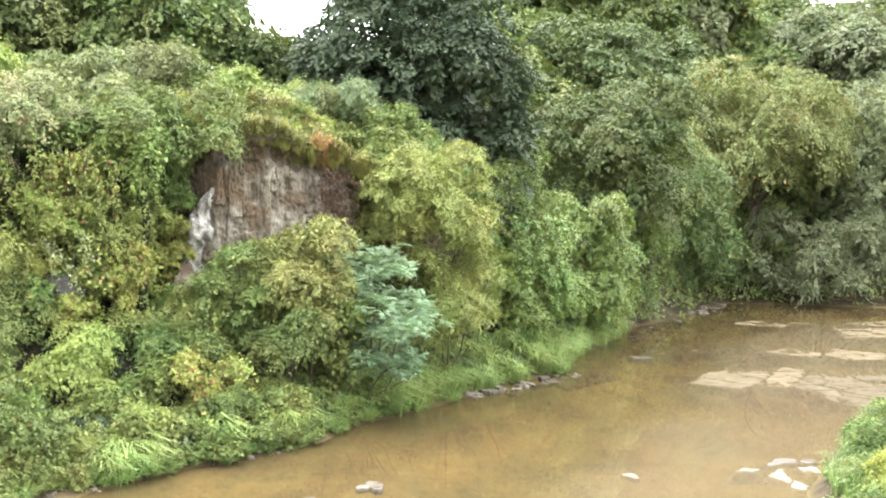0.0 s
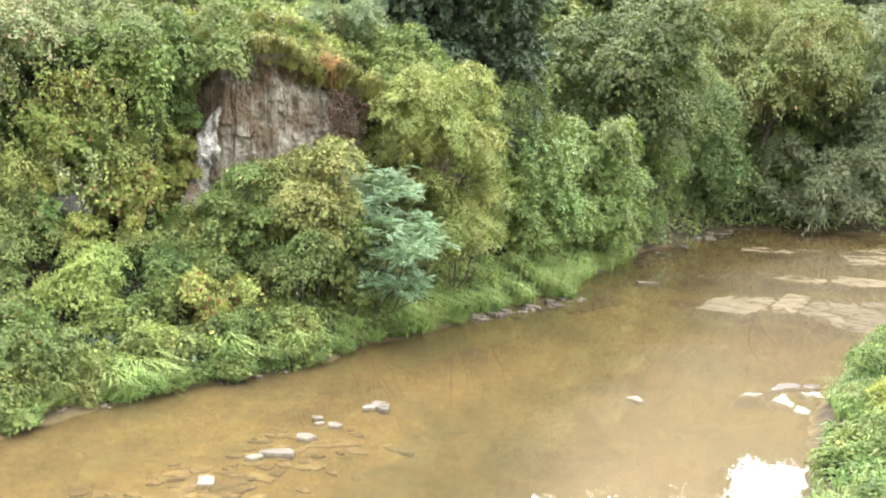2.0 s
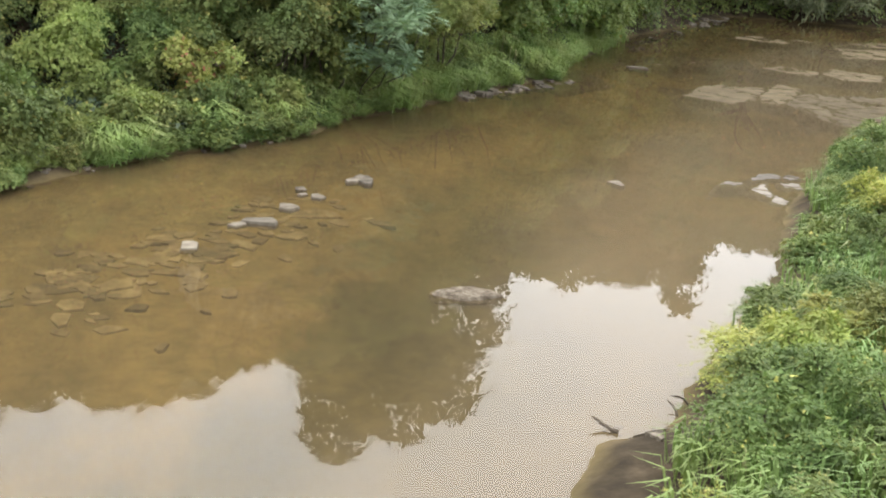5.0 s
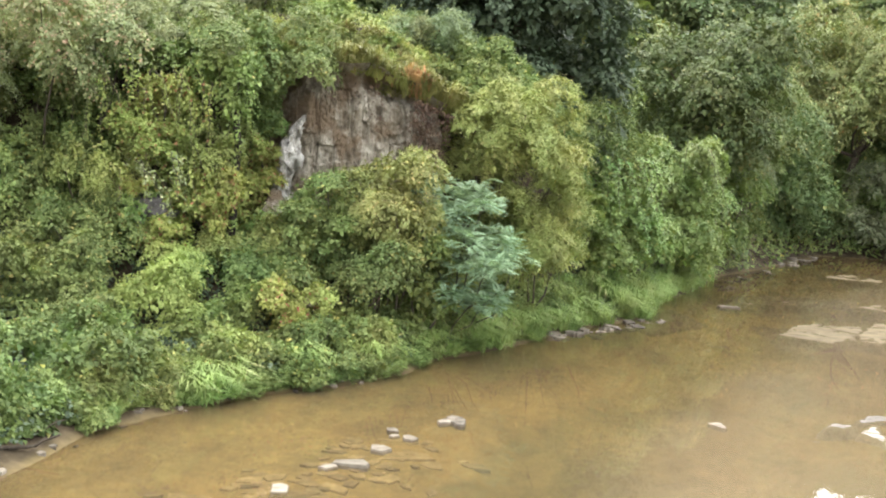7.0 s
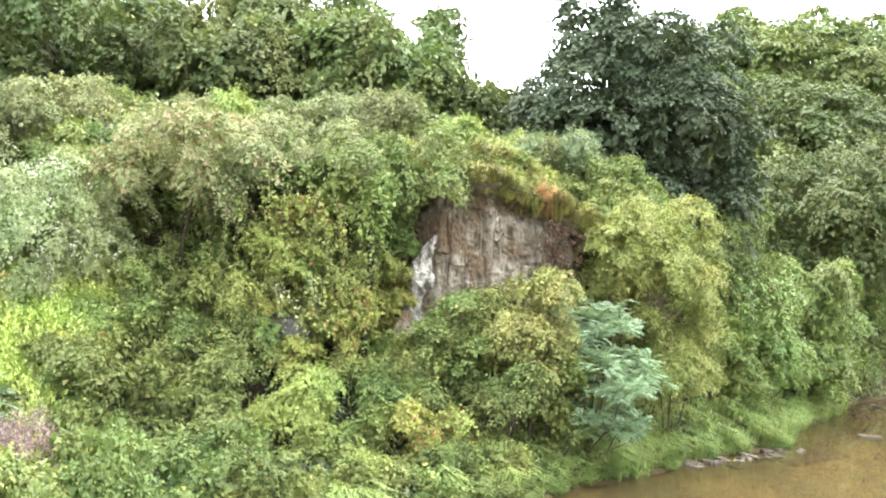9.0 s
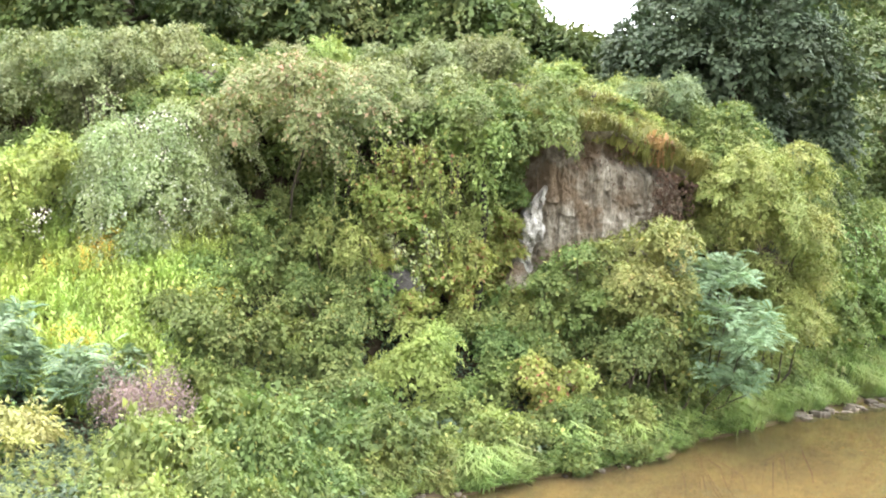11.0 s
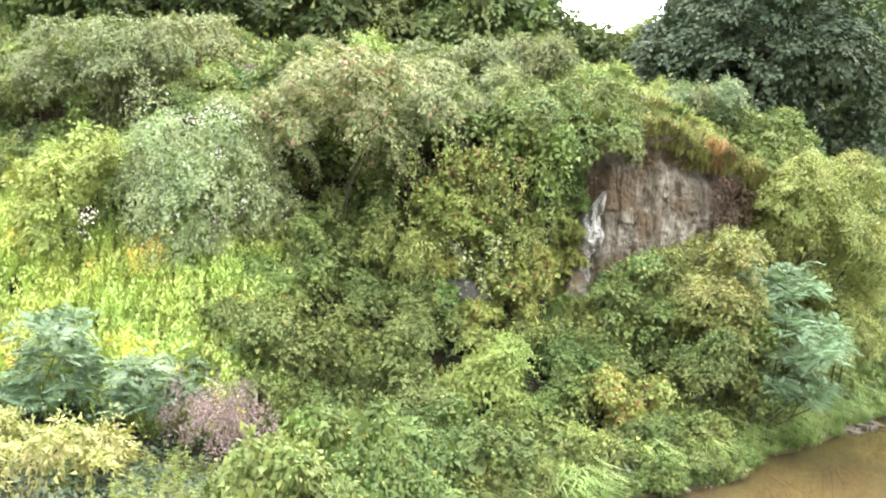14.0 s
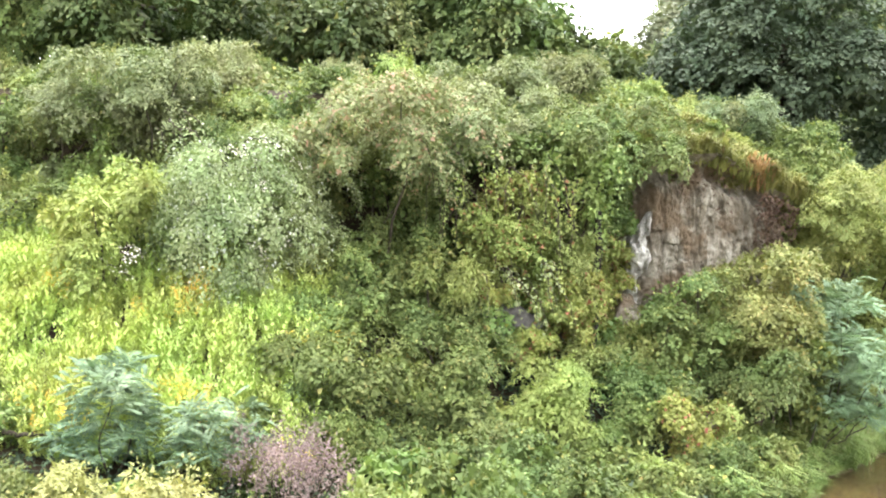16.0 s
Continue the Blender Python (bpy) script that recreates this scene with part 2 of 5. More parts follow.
M_PLATE = rough_material("bedrock_plate", [(0.3, (0.062, 0.047, 0.026)), (0.5, (0.105, 0.082, 0.046)), (0.72, (0.16, 0.13, 0.078))], 1.6, 9.0, bump=0.6, dist=0.02)
# paler than the other plates, for four small ones
M_PALEPLATE = rough_material("pale_plate", [(0.3, (0.13, 0.115, 0.09)), (0.5, (0.21, 0.187, 0.155)), (0.72, (0.29, 0.265, 0.23))], 3.0, 7.0, bump=0.6, dist=0.02)
M_GREYSTONE = rough_material("grey_stone", [(0.3, (0.065, 0.053, 0.039)), (0.5, (0.135, 0.114, 0.086)), (0.72, (0.26, 0.228, 0.182))], 4.0, 7.0, bump=0.6, dist=0.03)
M_SUNKEN = rough_material("sunken_slab", [(0.3, (0.115, 0.09, 0.05)), (0.5, (0.20, 0.158, 0.088)), (0.72, (0.31, 0.25, 0.15))], 2.2, 6.0, bump=0.4, dist=0.03)


def bed_material():
    """Silted bedrock: tan where shallow, browner and greener in the deeper channel, with dark joints between plates."""
    m, nd, lk = nodes_of("river_bed")
    geo = nd.new("ShaderNodeNewGeometry")
    big = noise_tex(nd, lk, geo.outputs["Position"], 0.22, 5.0, 0.6, (1.6, 0.7, 1))
    fine = noise_tex(nd, lk, geo.outputs["Position"], 2.6, 7.0, 0.65)
    r = ramp(nd, [(0.32, (0.10, 0.080, 0.035)), (0.45, (0.155, 0.120, 0.052)), (0.56, (0.21, 0.160, 0.070)), (0.68, (0.145, 0.120, 0.052))])
    lk.new(big.outputs["Fac"], r.inputs[0])
    r2 = ramp(nd, [(0.3, (0.72, 0.72, 0.70)), (0.7, (1.18, 1.15, 1.1))])
    lk.new(fine.outputs["Fac"], r2.inputs[0])
    mul = nd.new("ShaderNodeMix")
    mul.data_type, mul.blend_type = 'RGBA', 'MULTIPLY'
    mul.inputs[0].default_value = 1.0
    lk.new(r.outputs[0], mul.inputs[6])
    lk.new(r2.outputs[0], mul.inputs[7])
    # joints
    mp = nd.new("ShaderNodeMapping")
    mp.inputs["Rotation"].default_value = (0, 0, radians(-28))
    mp.inputs["Scale"].default_value = (0.42, 0.2, 1)
    warp = noise_tex(nd, lk, geo.outputs["Position"], 0.5, 3.0)
    wadd = nd.new("ShaderNodeMix")
    wadd.data_type, wadd.blend_type = 'RGBA', 'ADD'
    wadd.inputs[0].default_value = 1.0
    lk.new(geo.outputs["Position"], wadd.inputs[6])
    lk.new(warp.outputs["Color"], wadd.inputs[7])
    lk.new(wadd.outputs[2], mp.inputs["Vector"])
    vo = nd.new("ShaderNodeTexVoronoi")
    vo.feature = 'DISTANCE_TO_EDGE'
    vo.inputs["Scale"].default_value = 1.0
    lk.new(mp.outputs[0], vo.inputs["Vector"])
    jr = ramp(nd, [(0.0, (0.72, 0.70, 0.67)), (0.016, (1, 1, 1))])
    lk.new(vo.outputs["Distance"], jr.inputs[0])
    mul2 = nd.new("ShaderNodeMix")
    mul2.data_type, mul2.blend_type = 'RGBA', 'MULTIPLY'
    lk.new(noise_tex(nd, lk, geo.outputs["Position"], 0.3, 2.0).outputs["Fac"], mul2.inputs[0])
    lk.new(mul.outputs[2], mul2.inputs[6])
    lk.new(jr.outputs[0], mul2.inputs[7])
    # darker and greener past the shelf edge: dimming by deeper water put into the colour
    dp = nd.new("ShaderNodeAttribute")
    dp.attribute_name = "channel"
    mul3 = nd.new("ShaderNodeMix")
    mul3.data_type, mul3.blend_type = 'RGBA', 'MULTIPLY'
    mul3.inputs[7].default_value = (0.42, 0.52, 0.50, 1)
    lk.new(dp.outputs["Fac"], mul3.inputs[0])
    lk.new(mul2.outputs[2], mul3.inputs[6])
    # above the waterline the silt gives way to dark soil with patches of moss and litter
    s1 = noise_tex(nd, lk, geo.outputs["Position"], 1.6, 6.0, 0.62)
    sr = ramp(nd, [(0.3, (0.022, 0.017, 0.011)), (0.5, (0.048, 0.036, 0.022)), (0.75, (0.11, 0.082, 0.052))])
    lk.new(s1.outputs["Fac"], sr.inputs[0])
    att = nd.new("ShaderNodeAttribute")
    att.attribute_name = "silted"
    land = nd.new("ShaderNodeMix")
    land.data_type = 'RGBA'
    lk.new(att.outputs["Fac"], land.inputs[0])
    lk.new(sr.outputs[0], land.inputs[6])
    lk.new(mul3.outputs[2], land.inputs[7])
    bp = nd.new("ShaderNodeBump")
    bp.inputs["Strength"].default_value, bp.inputs["Distance"].default_value = 0.5, 0.06
    lk.new(fine.outputs["Fac"], bp.inputs["Height"])
    bsdf = nd.new("ShaderNodeBsdfPrincipled")
    bsdf.inputs["Roughness"].default_value = 0.85
    bsdf.inputs["Specular IOR Level"].default_value = 0.1
    lk.new(land.outputs[2], bsdf.inputs["Base Color"])
    lk.new(bp.outputs[0], bsdf.inputs["Normal"])
    out = nd.new("ShaderNodeOutputMaterial")
    lk.new(bsdf.outputs[0], out.inputs["Surface"])
    return m


def water_material():
    """Clear-topped muddy stream: part silt, part see-through, with a mirror-like surface."""
    m, nd, lk = nodes_of("stream_water")
    geo = nd.new("ShaderNodeNewGeometry")
    silt = nd.new("ShaderNodeBsdfDiffuse")
    silt.inputs["Color"].default_value = (0.185, 0.142, 0.090, 1)
    clear = nd.new("ShaderNodeBsdfTransparent")
    clear.inputs["Color"].default_value = (0.88, 0.80, 0.60, 1)
    body = nd.new("ShaderNodeMixShader")
    turbid = nd.new("ShaderNodeAttribute")
    turbid.attribute_name = "turbid"
    mr = nd.new("ShaderNodeMapRange")
    mr.inputs["To Min"].default_value, mr.inputs["To Max"].default_value = 0.80, 0.42
    lk.new(turbid.outputs["Fac"], mr.inputs["Value"])
    lk.new(mr.outputs[0], body.inputs[0])
    lk.new(silt.outputs[0], body.inputs[1])
    lk.new(clear.outputs[0], body.inputs[2])
    rip = noise_tex(nd, lk, geo.outputs["Position"], 1.3, 3.0, 0.5, (1.0, 1.6, 1))
    bp = nd.new("ShaderNodeBump")
    bp.inputs["Strength"].default_value, bp.inputs["Distance"].default_value = 0.014, 0.02
    lk.new(rip.outputs["Fac"], bp.inputs["Height"])
    gl = nd.new("ShaderNodeBsdfGlossy")
    gl.inputs["Roughness"].default_value = 0.01
    lk.new(bp.outputs[0], gl.inputs["Normal"])
    fr = nd.new("ShaderNodeFresnel")
    fr.inputs["IOR"].default_value = 1.37
    lk.new(bp.outputs[0], fr.inputs["Normal"])
    mx = nd.new("ShaderNodeMixShader")
    lk.new(fr.outputs[0], mx.inputs[0])
    lk.new(body.outputs[0], mx.inputs[1])
    lk.new(gl.outputs[0], mx.inputs[2])
    out = nd.new("ShaderNodeOutputMaterial")
    lk.new(mx.outputs[0], out.inputs["Surface"])
    return m


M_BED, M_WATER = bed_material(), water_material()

# ---------------------------------------------------------------- the lie of the land
LEFT_BANK = [(-60, -400), (-15, -40), (-12.6, 2), (-11, 14), (-9.8, 20.6), (-9.4, 24.2), (-8.2, 26.5), (-6.9, 28.7), (-5.2, 30.4), (-3.5, 32.5), (-2.8, 35.0), (-1.4, 36.9),
             (0.4, 39.9), (1.1, 41.8), (5.0, 47.3), (6.2, 52.4), (9.4, 60.6), (11.0, 66.0), (15.5, 73.6), (22.0, 86.0), (27, 86), (33.5, 85), (60, 82), (600, 70)]
RIGHT_BANK = [(-40, -400), (-2, -40), (0.6, 4), (1.6, 11), (2.6, 13.9), (3.8, 14.6), (4.15, 15.8), (5.2, 17.8), (6.15, 19.8), (7.3, 22.0), (9.3, 28.0), (13.8, 37.0), (19.5, 44.5), (31, 55), (60, 62), (600, 40)]
FOOT = [(-600, 20), (-60, 23.5), (-40, 24.5), (-24, 25.4), (-16, 26.6), (-11, 28.6), (-8.2, 29.6), (-5.6, 31.0), (-3.9, 32.9), (-3.2, 35.2), (-1.8, 37.2), (0.0, 40.2), (0.7, 42.1), (4.6, 47.6), (5.8, 52.6), (9.0, 60.9), (10.6, 66.2), (15.2, 74.0), (21.6, 86.8), (27, 86.8), (33.5, 86), (60, 83), (600, 71)]
BLUFF = [(-600, 60), (-120, 44), (-40, 38), (-30, 37), (-22, 36.2), (-17, 35.4), (-12, 36.2), (-9.5, 36.8), (-7.8, 37.6), (-4.3, 39.5), (-2.6, 42.6), (0.6, 47), (4.2, 53), (8, 61.5), (14, 75), (20, 91), (34, 97), (90, 97), (600, 90)]
BAR = [(-7.2, 16.4), (-4.7, 21.3), (-3.45, 23.4), (-2.6, 25.7), (-1.4, 27.6)]
CHANNEL = [(-6, 4), (-2.6, 15), (-1.6, 19.7), (-0.3, 26.5), (3.0, 33.5), (6.5, 42), (12, 60), (24, 76), (60, 75)]


def side_distance(x, y, line):
    """Distance to a line in plan, positive on its left."""
    x, y = np.asarray(x, float), np.asarray(y, float)
    best = np.full(x.shape, 1e12)
    sign = np.ones(x.shape)
    for (ax, ay), (bx, by) in zip(line[:-1], line[1:]):
        ux, uy = bx - ax, by - ay
        k = np.clip(((x - ax) * ux + (y - ay) * uy) / (ux * ux + uy * uy), 0, 1)
        px, py = x - ax - k * ux, y - ay - k * uy
        d2 = px * px + py * py
        near = d2 < best
        sign = np.where(near, np.where(ux * (y - ay) - uy * (x - ax) >= 0, 1, -1), sign)
        best = np.where(near, d2, best)
    return sign * np.sqrt(best)


def smooth(a, b, v):
    k = np.clip((v - a) / (b - a), 0, 1)
    return k * k * (3 - 2 * k)


def waves(x, y, size):
    return (np.sin(x / size * 1.7 + 1.3 * np.sin(y / size)) + np.sin(y / size * 1.9 + 1.1 * np.sin(x / size * 0.8 + 2)) + 0.6 * np.sin((x + y) / size * 3.1)) / 2.6


def ground_z(x, y):
    x, y = np.asarray(x, float), np.asarray(y, float)
    dl, dr = side_distance(x, y, LEFT_BANK), -side_distance(x, y, RIGHT_BANK)
    b, c = side_distance(x, y, BLUFF), side_distance(x, y, CHANNEL)
    f = side_distance(x, y, FOOT)
    left = np.interp(dl, [0, 0.35, 1.2, 8, 60], [0, 0.20, 0.34, 0.5, 1.5])
    left = left + np.interp(f, [0, 1, 2.5, 5, 8, 12, 40], [0, 0.3, 0.95, 2.4, 3.4, 4.0, 5.0]) * (1 + 0.55 * smooth(-12, -17, x))
    top = 9.2 - 4.2 * smooth(-4, 6, x) + 1.4 * smooth(0.3, 3.0, b) + 0.09 * np.clip(b, 0, 120) + 0.12 * waves(x, y, 3.0)
    left = left + (np.maximum(top, left) - left) * smooth(-0.7, 0.7, b) + 0.10 * waves(x, y, 1.1) * np.clip(dl, 0, 1)
    right = np.interp(dr, [0, 0.35, 2, 8, 40], [0, 0.22, 0.5, 1.0, 1.8]) + 0.06 * waves(x, y, 1.3) * np.clip(dr, 0, 1)
    deep = 0.16 + 0.20 * smooth(0.15, -0.35, c) + 0.05 * waves(x, y, 2.0)
    deep = deep * (1 - 0.62 * np.exp(-(side_distance(x, y, BAR) / 1.1) ** 2))
    for px, py in ((5.1, 29.3), (9.5, 31.0), (0.82, 19.6)):
        deep = deep * (1 - 0.75 * np.exp(-((x - px) ** 2 + (y - py) ** 2) / 2.2))
    shore = np.minimum(-dl, -dr)
    bed = -np.minimum(deep, 0.02 + 0.16 * np.clip(shore, 0, 9))
    return np.where(dl > 0, left, np.where(dr > 0, right, bed))


def gz(x, y):
    return float(ground_z(np.array([x]), np.array([y]))[0])


def mesh_from(name, verts, faces_flat, per_face, mat, smooth_faces=False):
    """A mesh from arrays: vertices (n, 3) and vertex numbers, per_face of them to a face."""
    me = bpy.data.meshes.new(name)
    verts = np.asarray(verts, np.float32)
    faces_flat = np.asarray(faces_flat, np.int32).ravel()
    n = len(faces_flat) // per_face
    me.vertices.add(len(verts))
    me.vertices.foreach_set("co", verts.ravel())
    me.loops.add(len(faces_flat))
    me.loops.foreach_set("vertex_index", faces_flat)
    me.polygons.add(n)
    me.polygons.foreach_set("loop_start", np.arange(0, n * per_face, per_face, dtype=np.int32))
    me.polygons.foreach_set("use_smooth", np.full(n, smooth_faces))
    for mt in (mat if isinstance(mat, (list, tuple)) else [mat]):
        me.materials.append(mt)
    me.update(calc_edges=True)
    return me


def spread(lo, hi, step, far, grow=1.35):
    mid = list(np.arange(lo, hi + 1e-6, step))
    out_lo, out_hi, s = [], [], step
    a, b = lo, hi
    while b - hi < far:
        s *= grow
        a, b = a - s, b + s
        out_lo.append(a)
        out_hi.append(b)
    return np.array(out_lo[::-1] + mid + out_hi)


def build_ground():
    xs, ys = spread(-30, 36, 0.42, 2500), spread(8, 92, 0.42, 2500)
    X, Y = np.meshgrid(xs, ys)
    Z = ground_z(X, Y)
    nx, ny = len(xs), len(ys)
    i, j = np.meshgrid(np.arange(nx - 1), np.arange(ny - 1))
    a = (j * nx + i).ravel()
    quads = np.stack([a, a + 1, a + nx + 1, a + nx], 1)
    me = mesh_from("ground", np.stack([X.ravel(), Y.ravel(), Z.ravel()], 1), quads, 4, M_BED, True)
    shore = np.maximum(side_distance(X, Y, LEFT_BANK), -side_distance(X, Y, RIGHT_BANK))
    me.attributes.new("silted", 'FLOAT', 'POINT').data.foreach_set("value", smooth(0.25, -0.3, shore).ravel().astype(np.float32))
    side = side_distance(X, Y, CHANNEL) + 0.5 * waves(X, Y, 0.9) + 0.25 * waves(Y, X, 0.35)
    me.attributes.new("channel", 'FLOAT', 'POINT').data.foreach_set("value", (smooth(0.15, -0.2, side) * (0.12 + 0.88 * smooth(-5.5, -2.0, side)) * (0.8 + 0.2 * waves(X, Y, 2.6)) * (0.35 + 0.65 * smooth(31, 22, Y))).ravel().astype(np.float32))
    tagged(new("ground", me), "brown soil hillside and silted stream bed", "ground", kind="structure")


build_ground()


def build_water():
    xs, ys = spread(-34, 40, 1.2, 2500, 1.6), spread(4, 98, 1.2, 2500, 1.6)
    X, Y = np.meshgrid(xs, ys)
    nx, ny = len(xs), len(ys)
    i, j = np.meshgrid(np.arange(nx - 1), np.arange(ny - 1))
    a = (j * nx + i).ravel()
    quads = np.stack([a, a + 1, a + nx + 1, a + nx], 1)
    me = mesh_from("water", np.stack([X.ravel(), Y.ravel(), 0 * X.ravel()], 1), quads, 4, M_WATER, True)
    side = side_distance(X, Y, CHANNEL) + 0.8 * waves(X, Y, 2.2)
    me.attributes.new("turbid", 'FLOAT', 'POINT').data.foreach_set("value", np.clip(smooth(-1.5, -4.5, side) * (0.85 + 0.15 * waves(X, Y, 3.1)), 0, 1).ravel().astype(np.float32))
    ob = tagged(new("water", me), "shallow muddy brown stream water reflecting sky", "water", kind="structure")
    ob.visible_shadow = False


build_water()


# ---------------------------------------------------------------- plants
def part(name, me, parent, label=""):
    ob = new(name, me)
    ob.parent = parent
    if label:
        tagged(ob, label)
    return ob


def unit(v):
    return v / np.maximum(np.linalg.norm(v, axis=-1, keepdims=True), 1e-9)


def leaves_mesh(P, D, N, L, W, mat, fold=0.14, droop=0.16, simple=False):
    """Pointed leaves folded along the midrib. P: stalk ends, D: ways they point, N: upper sides."""
    D = unit(D)
    S = unit(np.cross(D, N))
    N = np.cross(S, D)
    L, W = L[:, None], W[:, None]
    base, tip = P, P + D * L - N * L * droop
    if simple:
        V = np.stack([P + D * L * 0.12 - S * W * 0.55, P + D * L * 0.22 + S * W * 0.55, tip], 1).reshape(-1, 3)
        return mesh_from("leaves", V, np.arange(len(V)), 3, mat)
    r, l = P + D * L * 0.42 + S * W * 0.5 + N * W * fold, P + D * L * 0.42 - S * W * 0.5 + N * W * fold
    V = np.stack([base, r, tip, l], 1).reshape(-1, 3)
    return mesh_from("leaves", V, np.arange(len(V)), 4, mat)


def clump_leaves(rng, C, O, k, size, L, W, droop=0.55, thick=0.10, noise_n=0.30, rise=0.75, stretch=1.25):
    """k leaves in a flattened, drooping spray at each centre C with outward way O."""
    m = len(C)
    n = unit(O * 0.7 + np.array([0, 0, rise]) + rng.normal(0, 0.2, O.shape))
    way = O * np.array([1, 1, 0.15]) + rng.normal(0, 0.45, O.shape)
    e1 = unit(way - n * (way * n).sum(1, keepdims=True))
    e2 = np.cross(n, e1)
    s = (size * rng.uniform(0.6, 1.4, m))[:, None, None]
    a = rng.uniform(0, 2 * math.pi, (m, k))
    r = np.sqrt(rng.uniform(0, 1, (m, k))) * (1 + 0.3 * np.sin(3 * a + rng.uniform(0, 6, (m, 1))))
    ca, sa = (np.cos(a) * r)[..., None], (np.sin(a) * r)[..., None]
    radial = e1[:, None] * ca * stretch + e2[:, None] * sa / stretch
    P = C[:, None] + s * (radial + n[:, None] * rng.normal(0, thick, (m, k, 1)))
    sag = np.clip(ca * 0.7 + 0.35, -0.2, 1.2) * r[..., None]
    P = P - s * droop * sag * np.array([0, 0, 1.0])
    N = unit(n[:, None] + radial * 0.35 + O[:, None] * 0.1 + rng.normal(0, noise_n, (m, k, 3)))
    D = unit(radial * 0.8 + O[:, None] * 0.35 + np.array([0, 0, -0.15 - 0.55 * droop]) + rng.normal(0, 0.35, (m, k, 3)))
    ll = L * rng.uniform(0.6, 1.25, m * k)
    return P.reshape(-1, 3), D.reshape(-1, 3), N.reshape(-1, 3), ll, ll * (W / L)


def split_lobes(rng, lobes, limit):
    """Breaks lobes larger than the limit into bunches of smaller ones on their outside."""
    out = []
    for c, r in lobes:
        if r <= limit:
            out.append((c, r))
            continue
        out.append((c, r * 0.66))
        n = 11
        for i in range(n):
            z = 0.95 - 1.55 * (i + rng.uniform(0.2, 0.8)) / n
            a = i * 2.4 + rng.uniform(-0.5, 0.5)
            w = math.sqrt(max(0.02, 1 - z * z))
            d = np.array([math.cos(a) * w, math.sin(a) * w, z]) * rng.uniform(0.66, 0.92)
            out.append((c + d * r, r * rng.uniform(0.28, 0.46)))
    return out


def lobe_points(rng, lobes, area, low=-0.55, shell=(0.86, 1.1)):
    """Spray centres and outward ways over the outside of a heap of lobes, fewer on the undersides."""
    cs = np.array([c for c, r in lobes])
    rs = np.array([r for c, r in lobes])
    C, O = [], []
    for c, r in zip(cs, rs):
        n = max(6, int(4 * math.pi * r * r / area))
        d = unit(rng.normal(0, 1, (n, 3)))
        d = d[(d[:, 2] > low + rng.uniform(-0.3, 0.2, len(d))) & (rng.uniform(0, 1, len(d)) < 0.5 + 0.9 * (d[:, 2] + 0.45))]
        p = c + d * r * np.array([1, 1, 0.85]) * rng.uniform(shell[0], shell[1], (len(d), 1))
        inside = (np.linalg.norm(p[:, None] - cs, axis=2) < rs * 0.74).sum(1) > 0
        C.append(p[~inside])
        O.append(d[~inside])
    return np.concatenate(C), np.concatenate(O)


def fronds(rng, C, O, length, pairs, L, W, mat):
    """Feathered leaves: rows of leaflets on both sides of arching stalks."""
    m = len(C)
    ang = rng.uniform(0, 2 * math.pi, m)
    out = unit(O * 0.9 + np.stack([np.cos(ang), np.sin(ang), 0.25 + 0 * ang], 1) * 0.8)
    side = unit(np.cross(out, np.array([0, 0, 1.0]) + rng.normal(0, 0.15, (m, 3))))
    ln = length * rng.uniform(0.7, 1.2, m)
    k = np.linspace(0.12, 1.0, pairs)
    stem = C[:, None] + out[:, None] * (ln[:, None] * k)[..., None]
    stem[..., 2] -= (ln[:, None] * k ** 2 * 0.30)
    way = out[:, None] - np.array([0, 0, 1.0]) * (0.85 * k)[None, :, None]
    P, D, N = [], [], []
    for s in (-1, 1):
        P.append(stem)
        D.append(unit(side[:, None] * s + way * 0.35 + np.array([0, 0, -0.12])))
        N.append(np.broadcast_to(unit(np.cross(side, out))[:, None], stem.shape))
    P, D, N = (np.concatenate(v, 1).reshape(-1, 3) for v in (P, D, N))
    N = np.where(N[:, 2:3] < 0, -N, N) + rng.normal(0, 0.2, N.shape)
    size = np.tile(np.sin(np.linspace(0.35, 2.7, pairs)), 2)[None].repeat(m, 0).ravel() * 0.5 + 0.5
    return leaves_mesh(P, D, N, L * size, W * size, mat, simple=True)


def tube(points, r0, r1, mat, sides=6):
    """A tapered branch through the points."""
    p = np.array(points, float)
    n = len(p)
    t = unit(np.gradient(p, axis=0))
    a = unit(np.cross(t, np.array([0.31, 0.87, 0.2])))
    b = np.cross(t, a)
    r = np.linspace(r0, r1, n)[:, None, None]
    ang = np.linspace(0, 2 * math.pi, sides, endpoint=False)[None, :, None]
    V = (p[:, None] + r * (np.cos(ang) * a[:, None] + np.sin(ang) * b[:, None])).reshape(-1, 3)
    F = []
    for i in range(n - 1):
        for j in range(sides):
            F.append((i * sides + j, i * sides + (j + 1) % sides, (i + 1) * sides + (j + 1) % sides, (i + 1) * sides + j))
    return mesh_from("branch", V, F, 4, mat, True)


def bent(rng, a, b, n=6, sway=0.12):
    a, b = np.array(a, float), np.array(b, float)
    k = np.linspace(0, 1, n)[:, None]
    p = a + (b - a) * k
    ln = np.linalg.norm(b - a)
    p += np.sin(k * math.pi) * rng.normal(0, sway, 3) * ln + rng.normal(0, 0.02, (n, 3)) * ln * np.sin(k * math.pi)
    return p


